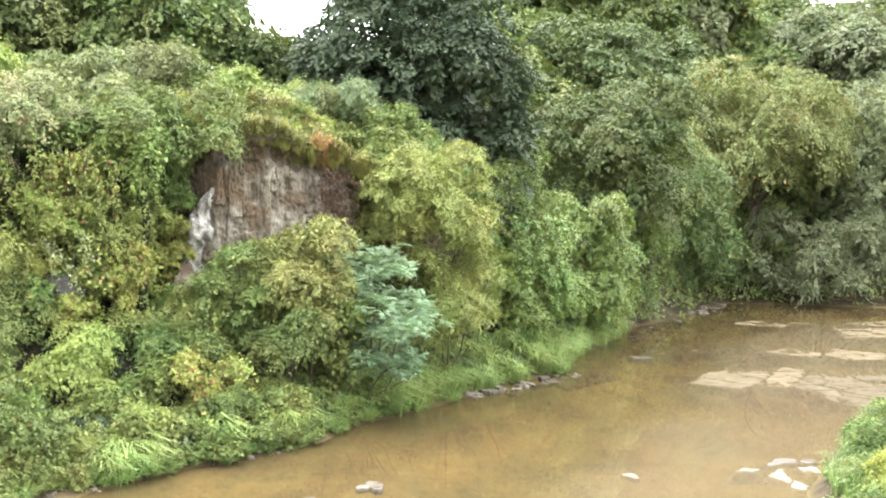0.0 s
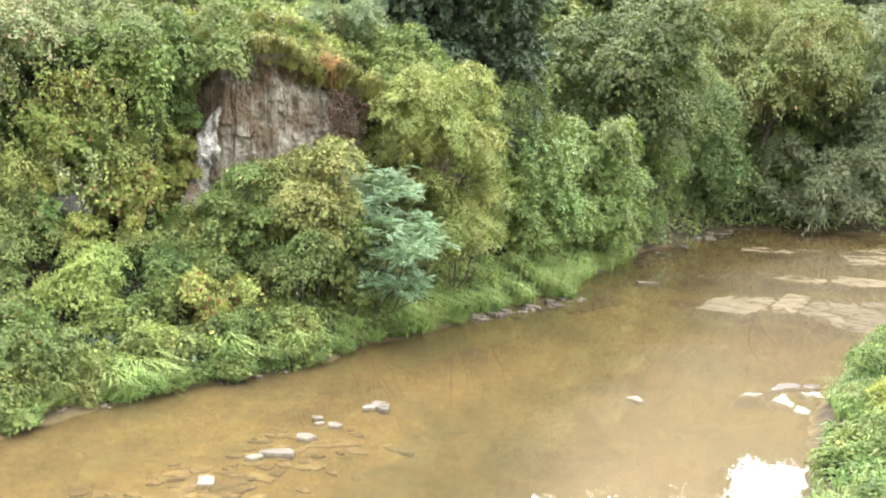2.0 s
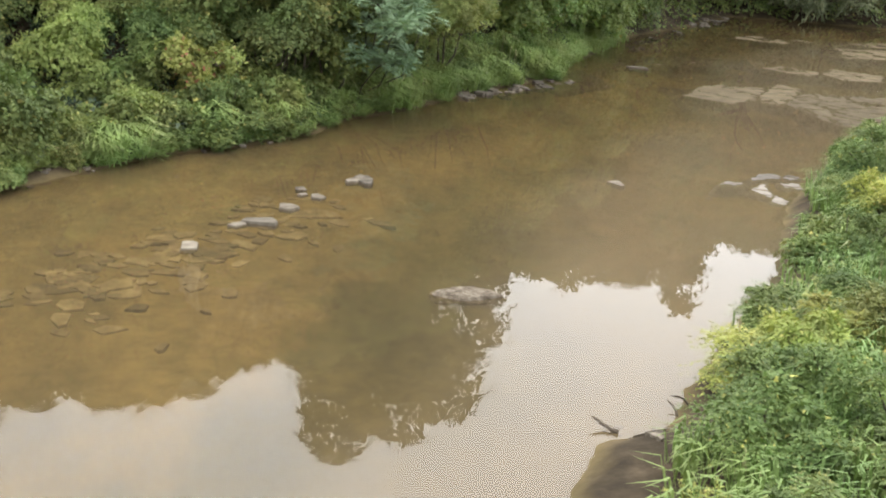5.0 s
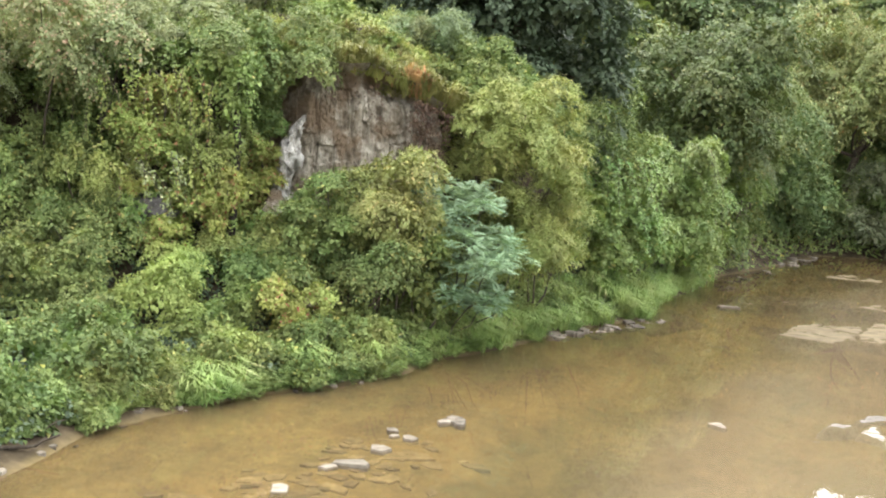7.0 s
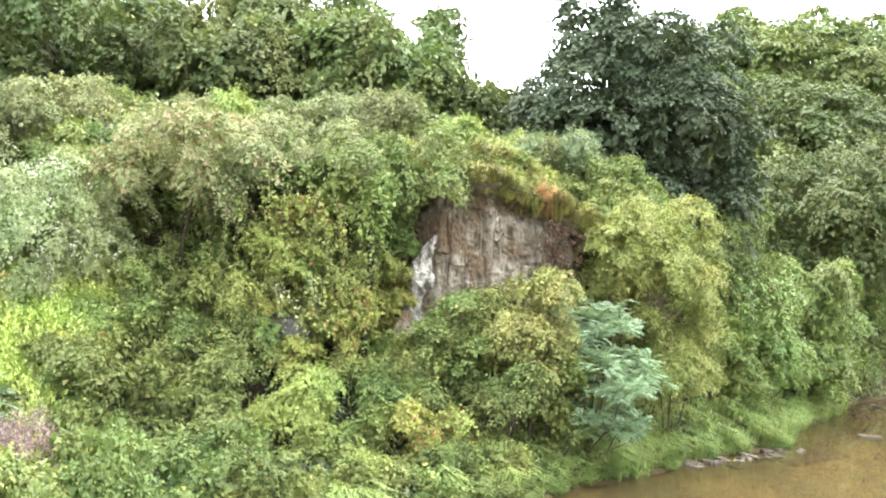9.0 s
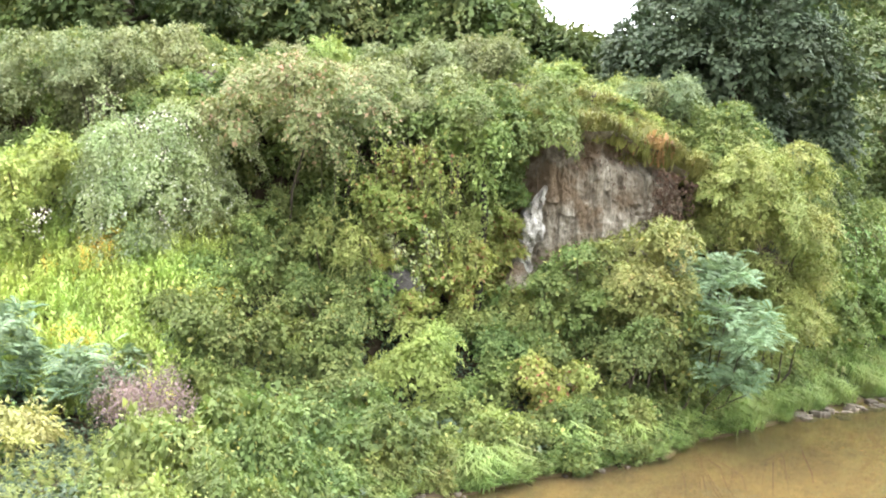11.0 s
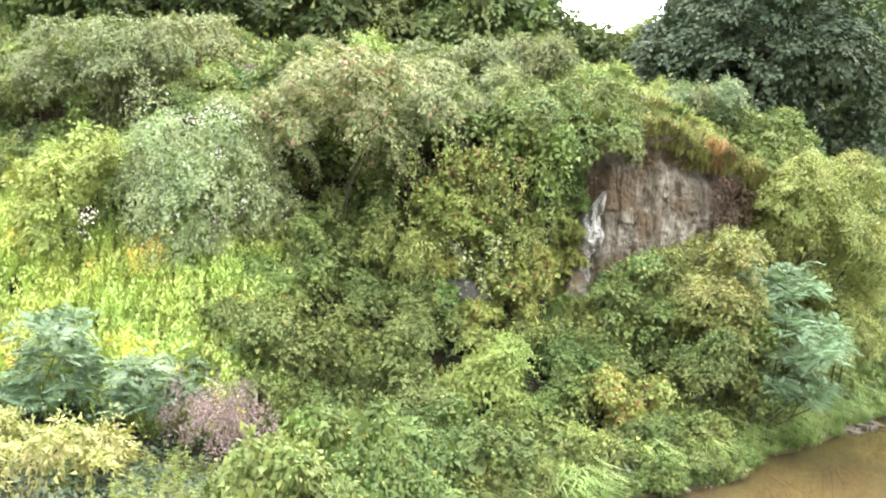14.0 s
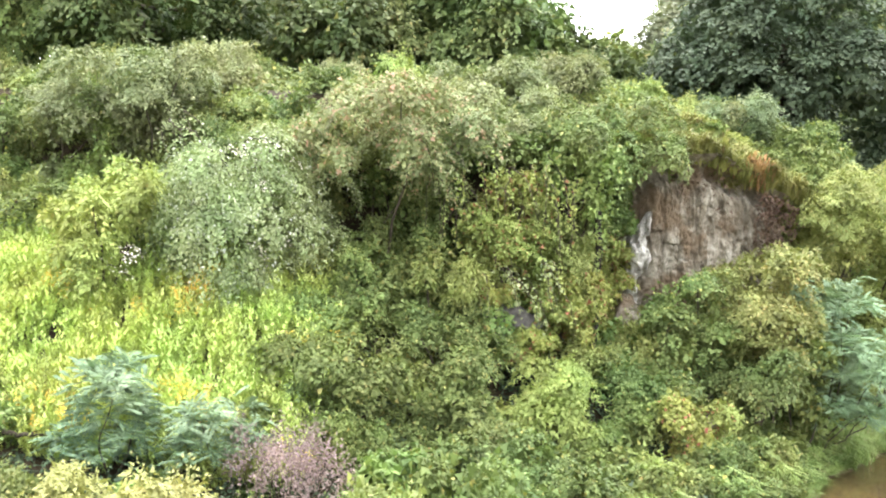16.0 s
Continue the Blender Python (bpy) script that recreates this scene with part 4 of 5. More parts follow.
def spray_mesh(rng, mat, n, per, L, W, tall):
    """Upright and arching stalks set with narrow leaves, as weeds have, within a clump of half-width 1."""
    a, r = rng.uniform(0, 2 * math.pi, n), np.sqrt(rng.uniform(0, 1, n))
    base = np.stack([np.cos(a) * r * 0.75, np.sin(a) * r * 0.75, 0 * a - 0.1], 1)
    top = base + np.stack([np.cos(a) * r * 0.45 + rng.normal(0, 0.12, n), np.sin(a) * r * 0.45 + rng.normal(0, 0.12, n), tall * (1.0 - 0.45 * r * r) * rng.uniform(0.7, 1.15, n)], 1)
    k = np.sqrt(rng.uniform(0.04, 1, (n, per)))[..., None]
    P = base[:, None] + (top - base)[:, None] * k
    P[..., :2] += (k ** 2 * 0.18) * unit(top - base)[:, None, :2]
    w = rng.uniform(0, 2 * math.pi, (n, per))
    D = np.stack([np.cos(w), np.sin(w), rng.uniform(0.1, 0.9, (n, per))], 2)
    N = np.stack([-np.cos(w) * 0.5, -np.sin(w) * 0.5, 1 + 0 * w], 2) + rng.normal(0, 0.45, P.shape)
    ll = L * rng.uniform(0.6, 1.3, n * per) * (1.15 - 0.6 * k.reshape(-1))
    return leaves_mesh(P.reshape(-1, 3), D.reshape(-1, 3), N.reshape(-1, 3), ll, ll * W * 1.3, mat, droop=0.3, simple=True)


SPRAYS = {"weed": (M_GRASS, 110, 16, 0.42, 0.10, 1.35), "near_green": (M_MID, 60, 64, 0.13, 0.34, 1.5), "near_lime": (M_LIME, 60, 64, 0.16, 0.22, 1.6), "near_gold": (M_GOLDWEED, 60, 60, 0.15, 0.24, 1.6), }


def fill_shrub(x, y, z, size, kind, rng, squash=1.0, called=None, leaf=0.8):
    """One more shrub of that kind, of half-width size, rooted at x, y, z."""
    bucket = 1.0 if kind in SPRAYS else 0.65 if size < 0.8 else 1.0 if size < 1.2 else 1.5
    key = (kind, int(rng.integers(3)), called, bucket)
    turn = rng.uniform(0, 2 * math.pi)
    m = Matrix.LocRotScale((x, y, z), Euler((0, 0, turn)), (size, size, size * squash))
    if key not in TEMPLATES:
        seed = 300 + len(TEMPLATES)
        r2 = np.random.default_rng(seed)
        name, cat = called[:2] if called else KIND_NAME.get(kind, ("shrub", "shrub"))
        root = new(name)
        ls = heap(r2, (0, 0, 0.85), 1.0, 0.95, 8)
        if kind in SPRAYS:
            part("foliage", spray_mesh(r2, *SPRAYS[kind]), root)
        else:
            part("crown", crown_mesh(r2, ls, kind, -0.7, {0.65: 1.5, 1.0: 0.95, 1.5: 0.55}[bucket], True, leaf / bucket), root)
        for q, r in ls[1:1 if kind in SPRAYS else 4]:
            part("stem", tube(bent(r2, (0, 0, -0.25), q, 5), 0.035, 0.012, M_BARK, 4), root)
        tagged(root, called[2] if called else FILL[kind], cat, called[3] if called else "plants on the slope")
        root.matrix_basis = m
        TEMPLATES[key] = root
        return root
    src = TEMPLATES[key]
    ob = copy_thing(src, Matrix.Identity(4))
    ob.matrix_basis = m
    return ob


def fill_slope():
    rng = np.random.default_rng(7)
    n = 0
    stand = [(r[2], r[3], r[5]) for r in SH3 if r[4] < 5] + [(r[2], r[3], r[5]) for r in SH2 if r[4] < 5]
    for gx in np.arange(-32, 15, 1.95):
        for gy in np.arange(17, 68, 1.95):
            x, y = gx + rng.uniform(-0.8, 0.8), gy + rng.uniform(-0.8, 0.8)
            dl, b = float(side_distance(x, y, LEFT_BANK)), float(side_distance(x, y, BLUFF))
            pick, big = rng.uniform(), rng.choice([0.75, 1.0, 1.2, 1.45, 1.75]) * rng.uniform(0.9, 1.1)
            if dl < 0.8 or b > -0.7:
                continue
            if -27 < x < -16.2 and 27.6 < y < 32.8:
                continue
            if any(math.hypot(x - px, y - py + 0.5) < pr * 0.7 + 0.5 * big for px, py, pr in stand):
                big = min(big, 0.8) * 0.75
            if y < 22 and dl > 13:
                continue
            if x < -12 and y < 28.5:
                big *= 0.62
            if -17.4 < x < -13.8 and y < 26.6:
                fill_shrub(x, y, gz(x, y) - 0.1, rng.uniform(0.7, 1.0), "near_gold" if pick < 0.6 else "near_lime", rng, rng.uniform(0.55, 0.8), FERNY)
                continue
            if y > 36.5 and dl < 2.6:
                continue
            if dl < 1.8:
                big *= 0.75
            if -9.2 < x < -3.6 and b > -2.4:
                big *= 0.6
            w = waves(x, y, 2.3)
            kind = "mid" if pick < 0.42 else "green" if pick < 0.6 else "lime" if pick < 0.76 + 0.1 * w else "turning" if pick < 0.86 else "vine"
            if kind == "turning" and y < 28.5:
                kind = "mid"
            fill_shrub(x, y, gz(x, y) - 0.15, big, kind, rng, rng.uniform(0.65, 1.5))
            n += 1
    for x, y, size in [(-16.1, 31.3, 1.15), (-16.8, 30.0, 0.9), (-16.2, 32.7, 1.2), (-15.4, 32.4, 1.0), (-15.2, 28.6, 0.9), (-14.4, 28.3, 0.8), (-15.7, 29.4, 1.0), (-17.0, 28.4, 0.7), (-7.9, 32.5, 0.9), (-8.5, 31.7, 0.75), (-7.2, 33.5, 0.95)]:
        fill_shrub(x, y, gz(x, y) - 0.15, size, "mid", rng)
    # the bluff: growth clinging to it in tiers, left of the bare rock
    for gx in np.arange(-31, -8.6, 1.75):
        for lev in (4.6, 6.2, 7.8, 9.2):
            x = gx + rng.uniform(-0.4, 0.4)
            if -16.6 < x < -13.2 and lev in (6.2, 7.8):
                fill_shrub(x, float(np.interp(x, [p[0] for p in BLUFF], [p[1] for p in BLUFF])) - 0.7, lev - 0.9, rng.uniform(0.8, 1.1), "green", rng, 1.0, CLIMBER)
                continue
            y0 = float(np.interp(x, [p[0] for p in BLUFF], [p[1] for p in BLUFF]))
            y = y0 - 0.55 - 0.22 * (9.3 - lev) * rng.uniform(0.6, 1.2) - (0.9 if -13.6 < x < -9.2 and lev < 9 else 0.0)
            pick = rng.uniform()
            if -15 < x < -8.8:
                kind = "turning" if pick < 0.42 and lev < 8 else "lime" if pick < 0.72 and lev < 8 else "vine" if pick < 0.8 else "pale" if lev > 8 else "lime"
            else:
                kind = "mid" if pick < 0.4 else "green" if pick < 0.58 else "vine" if pick < 0.85 else "pale"
            fill_shrub(x, y, lev - 0.9, rng.uniform(0.75, 1.4), kind, rng, rng.uniform(0.8, 1.3), CLIMBER)
    # the right part of the bluff, behind the bright bushes
    for k in np.linspace(0.16, 1, 10):
        for lev in (0.25, 0.75):
            i = k * 4.999
            p, q = np.array(BLUFF[9 + int(i)]), np.array(BLUFF[10 + int(i)])
            x, y = p + (q - p) * (i - int(i)) + rng.uniform(-0.4, 0.4, 2)
            lo, hi = gz(x + 1.3, y - 0.9), gz(x - 1.3, y + 0.9)
            fill_shrub(x + 0.6, y - 0.4, lo + (hi - lo) * lev - 0.5, rng.uniform(1.3, 1.8), ("mid", "green", "vine")[int(rng.integers(3))], rng, 1.0, CLIMBER)
    # creepers on the dark rock beside the bare face
    for x, lev, s in [(-9.0, 8.7, 0.75), (-8.75, 7.6, 0.55), (-9.15, 6.6, 0.7), (-8.95, 5.5, 0.6), (-9.3, 4.6, 0.8), (-8.55, 8.95, 0.5), (-8.3, 4.4, 0.6), (-8.6, 8.2, 0.5), (-8.5, 7.2, 0.42), (-8.65, 6.3, 0.5), (-8.3, 8.95, 0.45), (-8.5, 5.4, 0.5)]:
        fill_shrub(x, 36.0 + 0.5 * (x + 9) - 0.1, lev - 0.6 * s - 0.3, s, "turning" if lev < 7 else "green", rng)
    # creepers round the rock that shows through
    for x, y, lev, size in [(-12.5, 33.2, 3.3, 0.6), (-10.8, 33.3, 3.4, 0.6), (-11.9, 33.5, 4.6, 0.45), (-11.2, 33.1, 2.9, 0.55), (-10.4, 33.6, 4.2, 0.55)]:
        fill_shrub(x, y, lev, size, "turning", rng)
    # weeds heaped on the lip
    for k in np.arange(0, 1, 0.055):
        for back in (0.0, 0.9, 1.8):
            x, y = -8.6 + 5.3 * k - 0.47 * back + rng.uniform(-0.2, 0.2), 37.2 + 2.75 * k + 0.88 * back + rng.uniform(-0.2, 0.2)
            z = max(gz(x, y), 9.15 - 1.0 * max(0.0, k - 0.4) / 0.6)
            if back == 0.0 and rng.uniform() < 0.6:
                continue
            fill_shrub(x, y, z - 0.35, rng.uniform(0.42, 0.7), "dryweed" if rng.uniform() < 0.45 else "lime" if rng.uniform() < 0.6 else "mid", rng, 0.7)
    # bushes close behind the bank; darker leaves at the near end stand for shade
    for k in np.arange(0, 1, 0.03):
        i = k * 6.999
        p, q = np.array(LEFT_BANK[4 + int(i)]), np.array(LEFT_BANK[5 + int(i)])
        x, y = p + (q - p) * (i - int(i)) + np.array([-0.75, 0.6]) * rng.uniform(1.1, 2.0)
        if y > 37:
            continue
        fill_shrub(x, y, gz(x, y) - 0.25, rng.uniform(0.5, 0.85), ("mid", "green", "green", "lime" if k > 0.4 else "green")[int(rng.integers(4))], rng)
    # long-leaved weeds arching over the bank
    for k in np.arange(0, 1, 0.017):
        i = k * 9.999
        p, q = np.array(LEFT_BANK[5 + int(i)]), np.array(LEFT_BANK[6 + int(i)])
        x, y = p + (q - p) * (i - int(i)) + np.array([-0.8, 0.5]) * rng.uniform(0.12, 0.75)
        fill_shrub(x, y, gz(x, y) - 0.15, rng.uniform(0.36, 0.62), ("weed", "mid", "weed", "weed", "green")[int(rng.integers(5))] if y < 36.5 else "weed", rng, 0.9)
    # low bushes at the water's edge below the bright bushes
    for x, y, s in [(-1.2, 40.9, 0.95), (-0.3, 40.9, 0.8), (0.8, 42.9, 0.8), (-1.6, 39.2, 0.75), (1.8, 44.6, 0.8), (-2.6, 36.9, 0.7), (-2.2, 38.6, 0.8)]:
        fill_shrub(x, y, gz(x, y) - 0.2, s, "green" if s > 0.88 else "mid", rng)
    # hilltop growth, largely pale leaves: haze is put into their colour
    for gx in np.arange(-34, 3, 2.6):
        for row in range(3):
            x = gx + rng.uniform(-0.7, 0.7)
            y0 = float(np.interp(x, [p[0] for p in BLUFF], [p[1] for p in BLUFF]))
            y = y0 + 0.9 + row * 2.6 + rng.uniform(-0.5, 0.5)
            if -9.0 < x < -3.0 and row == 0:
                continue
            pick = rng.uniform()
            kind = "mid" if pick < 0.3 else "pale" if pick < 0.72 else "lime" if pick < 0.9 else "green"
            low = -9.3 < x < -2
            fill_shrub(x, y, gz(x, y) - 0.3, rng.uniform(0.7, 0.95) if low else rng.uniform(0.8, 1.2), kind, rng, rng.uniform(0.8, 1.15))


fill_slope()


# ---------------------------------------------------------------- low growth that hides the soil
def scatter(rng, n, box, keep):
    x, y = rng.uniform(box[0], box[1], n), rng.uniform(box[2], box[3], n)
    k = keep(x, y)
    x, y = x[k], y[k]
    return np.stack([x, y, ground_z(x, y)], 1)


def low_growth(name, label, seed, n, box, keep, k, size, L, W, mat, rise):
    rng = np.random.default_rng(seed)
    C = scatter(rng, n, box, keep)
    C[:, 2] += rng.uniform(0.05, rise, len(C))
    O = unit(np.array([0.25, -0.45, 0.8]) + rng.normal(0, 0.25, C.shape))
    tagged(new(name, leaves_mesh(*clump_leaves(rng, C, O, k, size * 1.6, L, W), mat, simple=True)), label, "undergrowth", kind="stuff")


def off_gold(x, y):
    return ~((x > -26) & (x < -16.2) & (y > 27.6) & (y < 33))


# the maple's dark leaf colour paints shade into the gaps between shrubs
low_growth("undergrowth", "low leafy undergrowth on the slope, darkened as shade between shrubs", 501, 15000, (-36, 16, 17, 68),
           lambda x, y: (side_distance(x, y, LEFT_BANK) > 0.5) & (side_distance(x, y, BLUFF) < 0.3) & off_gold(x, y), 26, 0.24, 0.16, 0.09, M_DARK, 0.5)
low_growth("hilltop_undergrowth", "low green undergrowth on the hilltop", 502, 5000, (-40, 14, 36, 70),
           lambda x, y: (side_distance(x, y, BLUFF) > 0.0) & (side_distance(x, y, BLUFF) < 16), 24, 0.3, 0.2, 0.11, M_GREEN, 0.7)
low_growth("lip_growth", "low yellow-green weeds on the rock lip", 504, 900, (-9.5, -2.5, 37, 43),
           lambda x, y: (side_distance(x, y, BLUFF) > 0.2) & (side_distance(x, y, BLUFF) < 2.6), 22, 0.2, 0.15, 0.06, M_LIME, 0.5)
low_growth("far_undergrowth", "shady green undergrowth along the far bank", 503, 5000, (6, 60, 58, 110),
           lambda x, y: (side_distance(x, y, LEFT_BANK) > 0.1) & (side_distance(x, y, LEFT_BANK) < 18), 26, 0.45, 0.3, 0.16, M_GREEN, 1.6)


# ---------------------------------------------------------------- grasses
def tufts(rng, centres, per, spread_r):
    c = np.repeat(centres, per, 0)
    c = c + np.concatenate([rng.normal(0, spread_r, (len(c), 2)), np.zeros((len(c), 1))], 1)
    c[:, 2] = ground_z(c[:, 0], c[:, 1]) - 0.02
    return c


def bank_grass():
    rng = np.random.default_rng(601)
    dl = lambda x, y: side_distance(x, y, LEFT_BANK)
    C = scatter(rng, 17000, (-10, 12, 24, 66), lambda x, y: (dl(x, y) > 0.15) & (dl(x, y) < np.where(y > 36, 2.4, 1.1)) & (waves(x, y, 0.55) + 0.4 * waves(y, x, 0.23) > np.where(y > 36, -0.6, -0.15)))
    C = C[::4]
    P = tufts(rng, C, 80, 0.15)
    tagged(new("bank_grass", blades(rng, P, np.repeat(np.where(C[:, 1] > 36, rng.uniform(0.35, 1.35, len(C)), rng.uniform(0.4, 1.1, len(C))), 80), 0.024, (0.35, -0.35), M_GRASS, 1.15)), "lush pale green grass arching over the bank", "grass", kind="stuff")
    C = scatter(rng, 7500, (0, 30, 8, 56), lambda x, y: (side_distance(x, y, RIGHT_BANK) < np.where(y < 15.5, -1.2, np.where(y < 17.5, -0.5, -0.15) - 0.35 * (1 + waves(x, y, 0.5)))) & (side_distance(x, y, RIGHT_BANK) > -7))
    P = tufts(rng, C, 16, 0.13)
    tagged(new("right_bank_grass", blades(rng, P, 0.8, 0.018, (-0.15, -0.1), M_GRASS, 1.0)), "tall green grass on the near bank", "grass", kind="stuff")
    # lip of the bluff: tussocks that arch forward over the rock, most of them yellowing, some orange
    a, b = np.array([-8.9, 37.0]), np.array([-3.0, 40.1])
    for name, n, lo, hi, back, mat, label in (("lip_grass", 480, 0.0, 1.0, 2.0, M_DRYGRASS, "yellowing grass hanging over the rock lip"), ("orange_grass", 11, 0.68, 0.80, -0.45, M_ORANGE, "orange dead grass tuft on the rock lip")):
        k = rng.uniform(lo, hi, n)
        xy = a + (b - a) * k[:, None] + np.array([-0.47, 0.88]) * (-0.95 + (back + 0.95) * rng.uniform(0, 1, n) ** 1.25)[:, None]
        edge = 9.3 - 1.15 * np.clip(k - 0.45, 0, 1) / 0.55
        z = np.maximum(ground_z(xy[:, 0], xy[:, 1]), edge + rng.uniform(-0.3, 0.15, n))
        P = np.repeat(np.concatenate([xy, z[:, None]], 1), 34, 0) + rng.normal(0, 0.10, (n * 34, 3))
        tagged(new(name, blades(rng, P, 0.5 if n > 50 else 0.42, 0.026, (0.4, -0.7), mat, 1.2)), label, "grass", kind="stuff")


bank_grass()


def goldenrod():
    """Fans of leafy stalks, with a few yellow flower heads."""
    rng = np.random.default_rng(611)
    C = scatter(rng, 900, (-27, -15.8, 26.8, 33.4), lambda x, y: side_distance(x, y, BLUFF) < -1.2)
    per, k = 12, 22
    n = len(C)
    a = rng.uniform(0, 2 * math.pi, (n, per))
    r = np.sqrt(rng.uniform(0, 1, (n, per)))
    h = (rng.uniform(0.85, 1.45, (n, 1)) * (1.05 - 0.4 * r * r))[..., None]
    foot = C[:, None] + np.stack([np.cos(a) * r * 0.15, np.sin(a) * r * 0.15, 0 * a - 0.02], 2)
    top = foot + np.concatenate([(np.stack([np.cos(a), np.sin(a)], 2) * r[..., None]) * 0.35 * h, h], 2)
    z = rng.uniform(0.12, 1.0, (n, per, k))[..., None]
    Q = foot[:, :, None] + (top - foot)[:, :, None] * z
    w = rng.uniform(0, 2 * math.pi, (n, per, k))
    D = np.stack([np.cos(w), np.sin(w), 1.5 + 0 * w], 3)
    N = np.stack([-np.cos(w) * 0.7, -np.sin(w) * 0.7, 0.7 + 0 * w], 3)
    L = rng.uniform(0.10, 0.20, n * per * k)
    tagged(new("goldenrod", leaves_mesh(Q.reshape(-1, 3), D.reshape(-1, 3), N.reshape(-1, 3), L, L * 0.26, M_GOLD, simple=True)), "bright yellow-green stand of goldenrod coming into flower", "weeds", kind="stuff")
    pick = rng.uniform(0, 1, (n, per)) < np.clip((waves(C[:, 0], C[:, 1], 0.9) - 0.45) * 0.5, 0, 0.25)[:, None]
    H = np.repeat(top[pick], 26, 0)
    P = H + rng.normal(0, 1, H.shape) * np.array([0.07, 0.07, 0.09])
    L = rng.uniform(0.04, 0.08, len(P))
    tagged(new("goldenrod_flowers", leaves_mesh(P, unit(rng.normal(0, 1, P.shape) + np.array([0, 0, 0.8])), rng.normal(0, 1, P.shape), L, L * 0.7, M_FLOWER, simple=True)), "yellow flower heads on the goldenrod", "flowers", kind="stuff")


goldenrod()


def right_bank_weeds():
    """Leafy weeds on the near bank, as separate bushy clumps."""
    rng = np.random.default_rng(621)
    for gx in np.arange(2.5, 30, 1.15):
        for gy in np.arange(10, 44, 1.15):
            x, y = gx + rng.uniform(-0.45, 0.45), gy + rng.uniform(-0.45, 0.45)
            d = -float(side_distance(x, y, RIGHT_BANK))
            if d < (1.4 if x < 4.2 else 0.75) or d > 6.5:
                continue
            low = 0.55 if d < 1.3 else 1.0
            pick = rng.uniform()
            gold = 0.12 if y < 19 else 0.03
            if pick < 0.16:
                fill_shrub(x, y, gz(x, y) - 0.15, rng.uniform(0.5, 0.8), "near_gold" if y < 19 else "near_lime", rng, rng.uniform(0.5, 0.9) * low, NEAR_WEED)
                continue
            kind = "neargold" if pick < 0.16 + gold else "nearlime" if pick < 0.46 else "nearmid"
            size = rng.uniform(0.5, 0.95)
            fill_shrub(x, y, gz(x, y) - 0.15, size, kind, rng, rng.uniform(0.45, 0.95) * (0.75 + 0.25 * low), NEAR_BUSH)


right_bank_weeds()


def plumes(x, y, n, seed):
    """A clump of purplish seed plumes on thin stalks."""
    rng = np.random.default_rng(seed)
    z0 = gz(x, y)
    root = new("plume_weed")
    root.location = (x, y, z0)
    tagged(root, "weed clump with dusky purple flower plumes", "weeds", "plume weeds")
    P, D, N, L = [], [], [], []
    stalks = []
    for i in range(n):
        b = rng.normal(0, 0.35, 2)
        h = rng.uniform(0.9, 1.7)
        tip = np.array([b[0] * 1.5 + 0.15, b[1] * 1.5 - 0.1, h])
        stalks.append(np.array([[b[0], b[1], -0.1], [b[0] * 1.2, b[1] * 1.2, h * 0.6], tip]))
        q = tip + rng.normal(0, 1, (90, 3)) * np.array([0.12, 0.12, 0.2]) - np.array([0, 0, 0.1])
        P.append(q)
        D.append(unit(rng.normal(0, 1, (90, 3)) + np.array([0, 0, 0.6])))
    P, D = np.concatenate(P), np.concatenate(D)
    L = rng.uniform(0.05, 0.11, len(P))
    part("flower_head", leaves_mesh(P, D, rng.normal(0, 1, P.shape), L, L * 0.5, M_PLUME), root, "dusky purple plumes")
    for s in stalks:
        part("stalk", tube(s, 0.012, 0.006, M_BARK, 4), root)


for i, (x, y) in enumerate([(-15.9, 26.3), (-15.5, 26.0), (-16.4, 26.2), (-16.3, 27.0), (-15.3, 25.4)]):
    plumes(x, y, 9, 640 + i)


# ---------------------------------------------------------------- stones
def slab(rng, sx, sy, h, mat, sides=7, name="stone"):
    """An irregular flat stone with a chipped, sloping rim, its foot at z = 0."""
    a = np.sort((np.arange(sides) + rng.uniform(-0.35, 0.35, sides)) / sides * 2 * math.pi)
    r = rng.uniform(0.66, 1.18, sides)
    ring = np.stack([np.cos(a) * r * sx / 2, np.sin(a) * r * sy / 2], 1)
    rows = []
    for f, z in ((1.06, 0.0), (1.03, 0.6), (1.0, 0.9), (0.92, 1.0)):
        rows.append(np.concatenate([ring * f, (z * h + rng.normal(0, 0.035 * h, sides))[:, None]], 1))
    V = np.concatenate(rows + [np.array([[0, 0, h * 1.01]])])
    n = len(rows)
    me = bpy.data.meshes.new(name)
    F = [(i * sides + j, i * sides + (j + 1) % sides, (i + 1) * sides + (j + 1) % sides, (i + 1) * sides + j) for i in range(n - 1) for j in range(sides)]
    F += [((n - 1) * sides + j, (n - 1) * sides + (j + 1) % sides, n * sides) for j in range(sides)]
    me.from_pydata([tuple(v) for v in V], [], F)
    me.materials.append(mat)
    return me


def stone(x, y, z, sx, sy, h, mat, seed, label, group, turn=0, tip=0, sides=7):
    rng = np.random.default_rng(seed)
    ob = tagged(new("stone", slab(rng, sx, sy, h, mat, sides)), label, "stone", group)
    ob.matrix_basis = pose(x, y, z, tip, tip * 0.6, turn)
    return ob


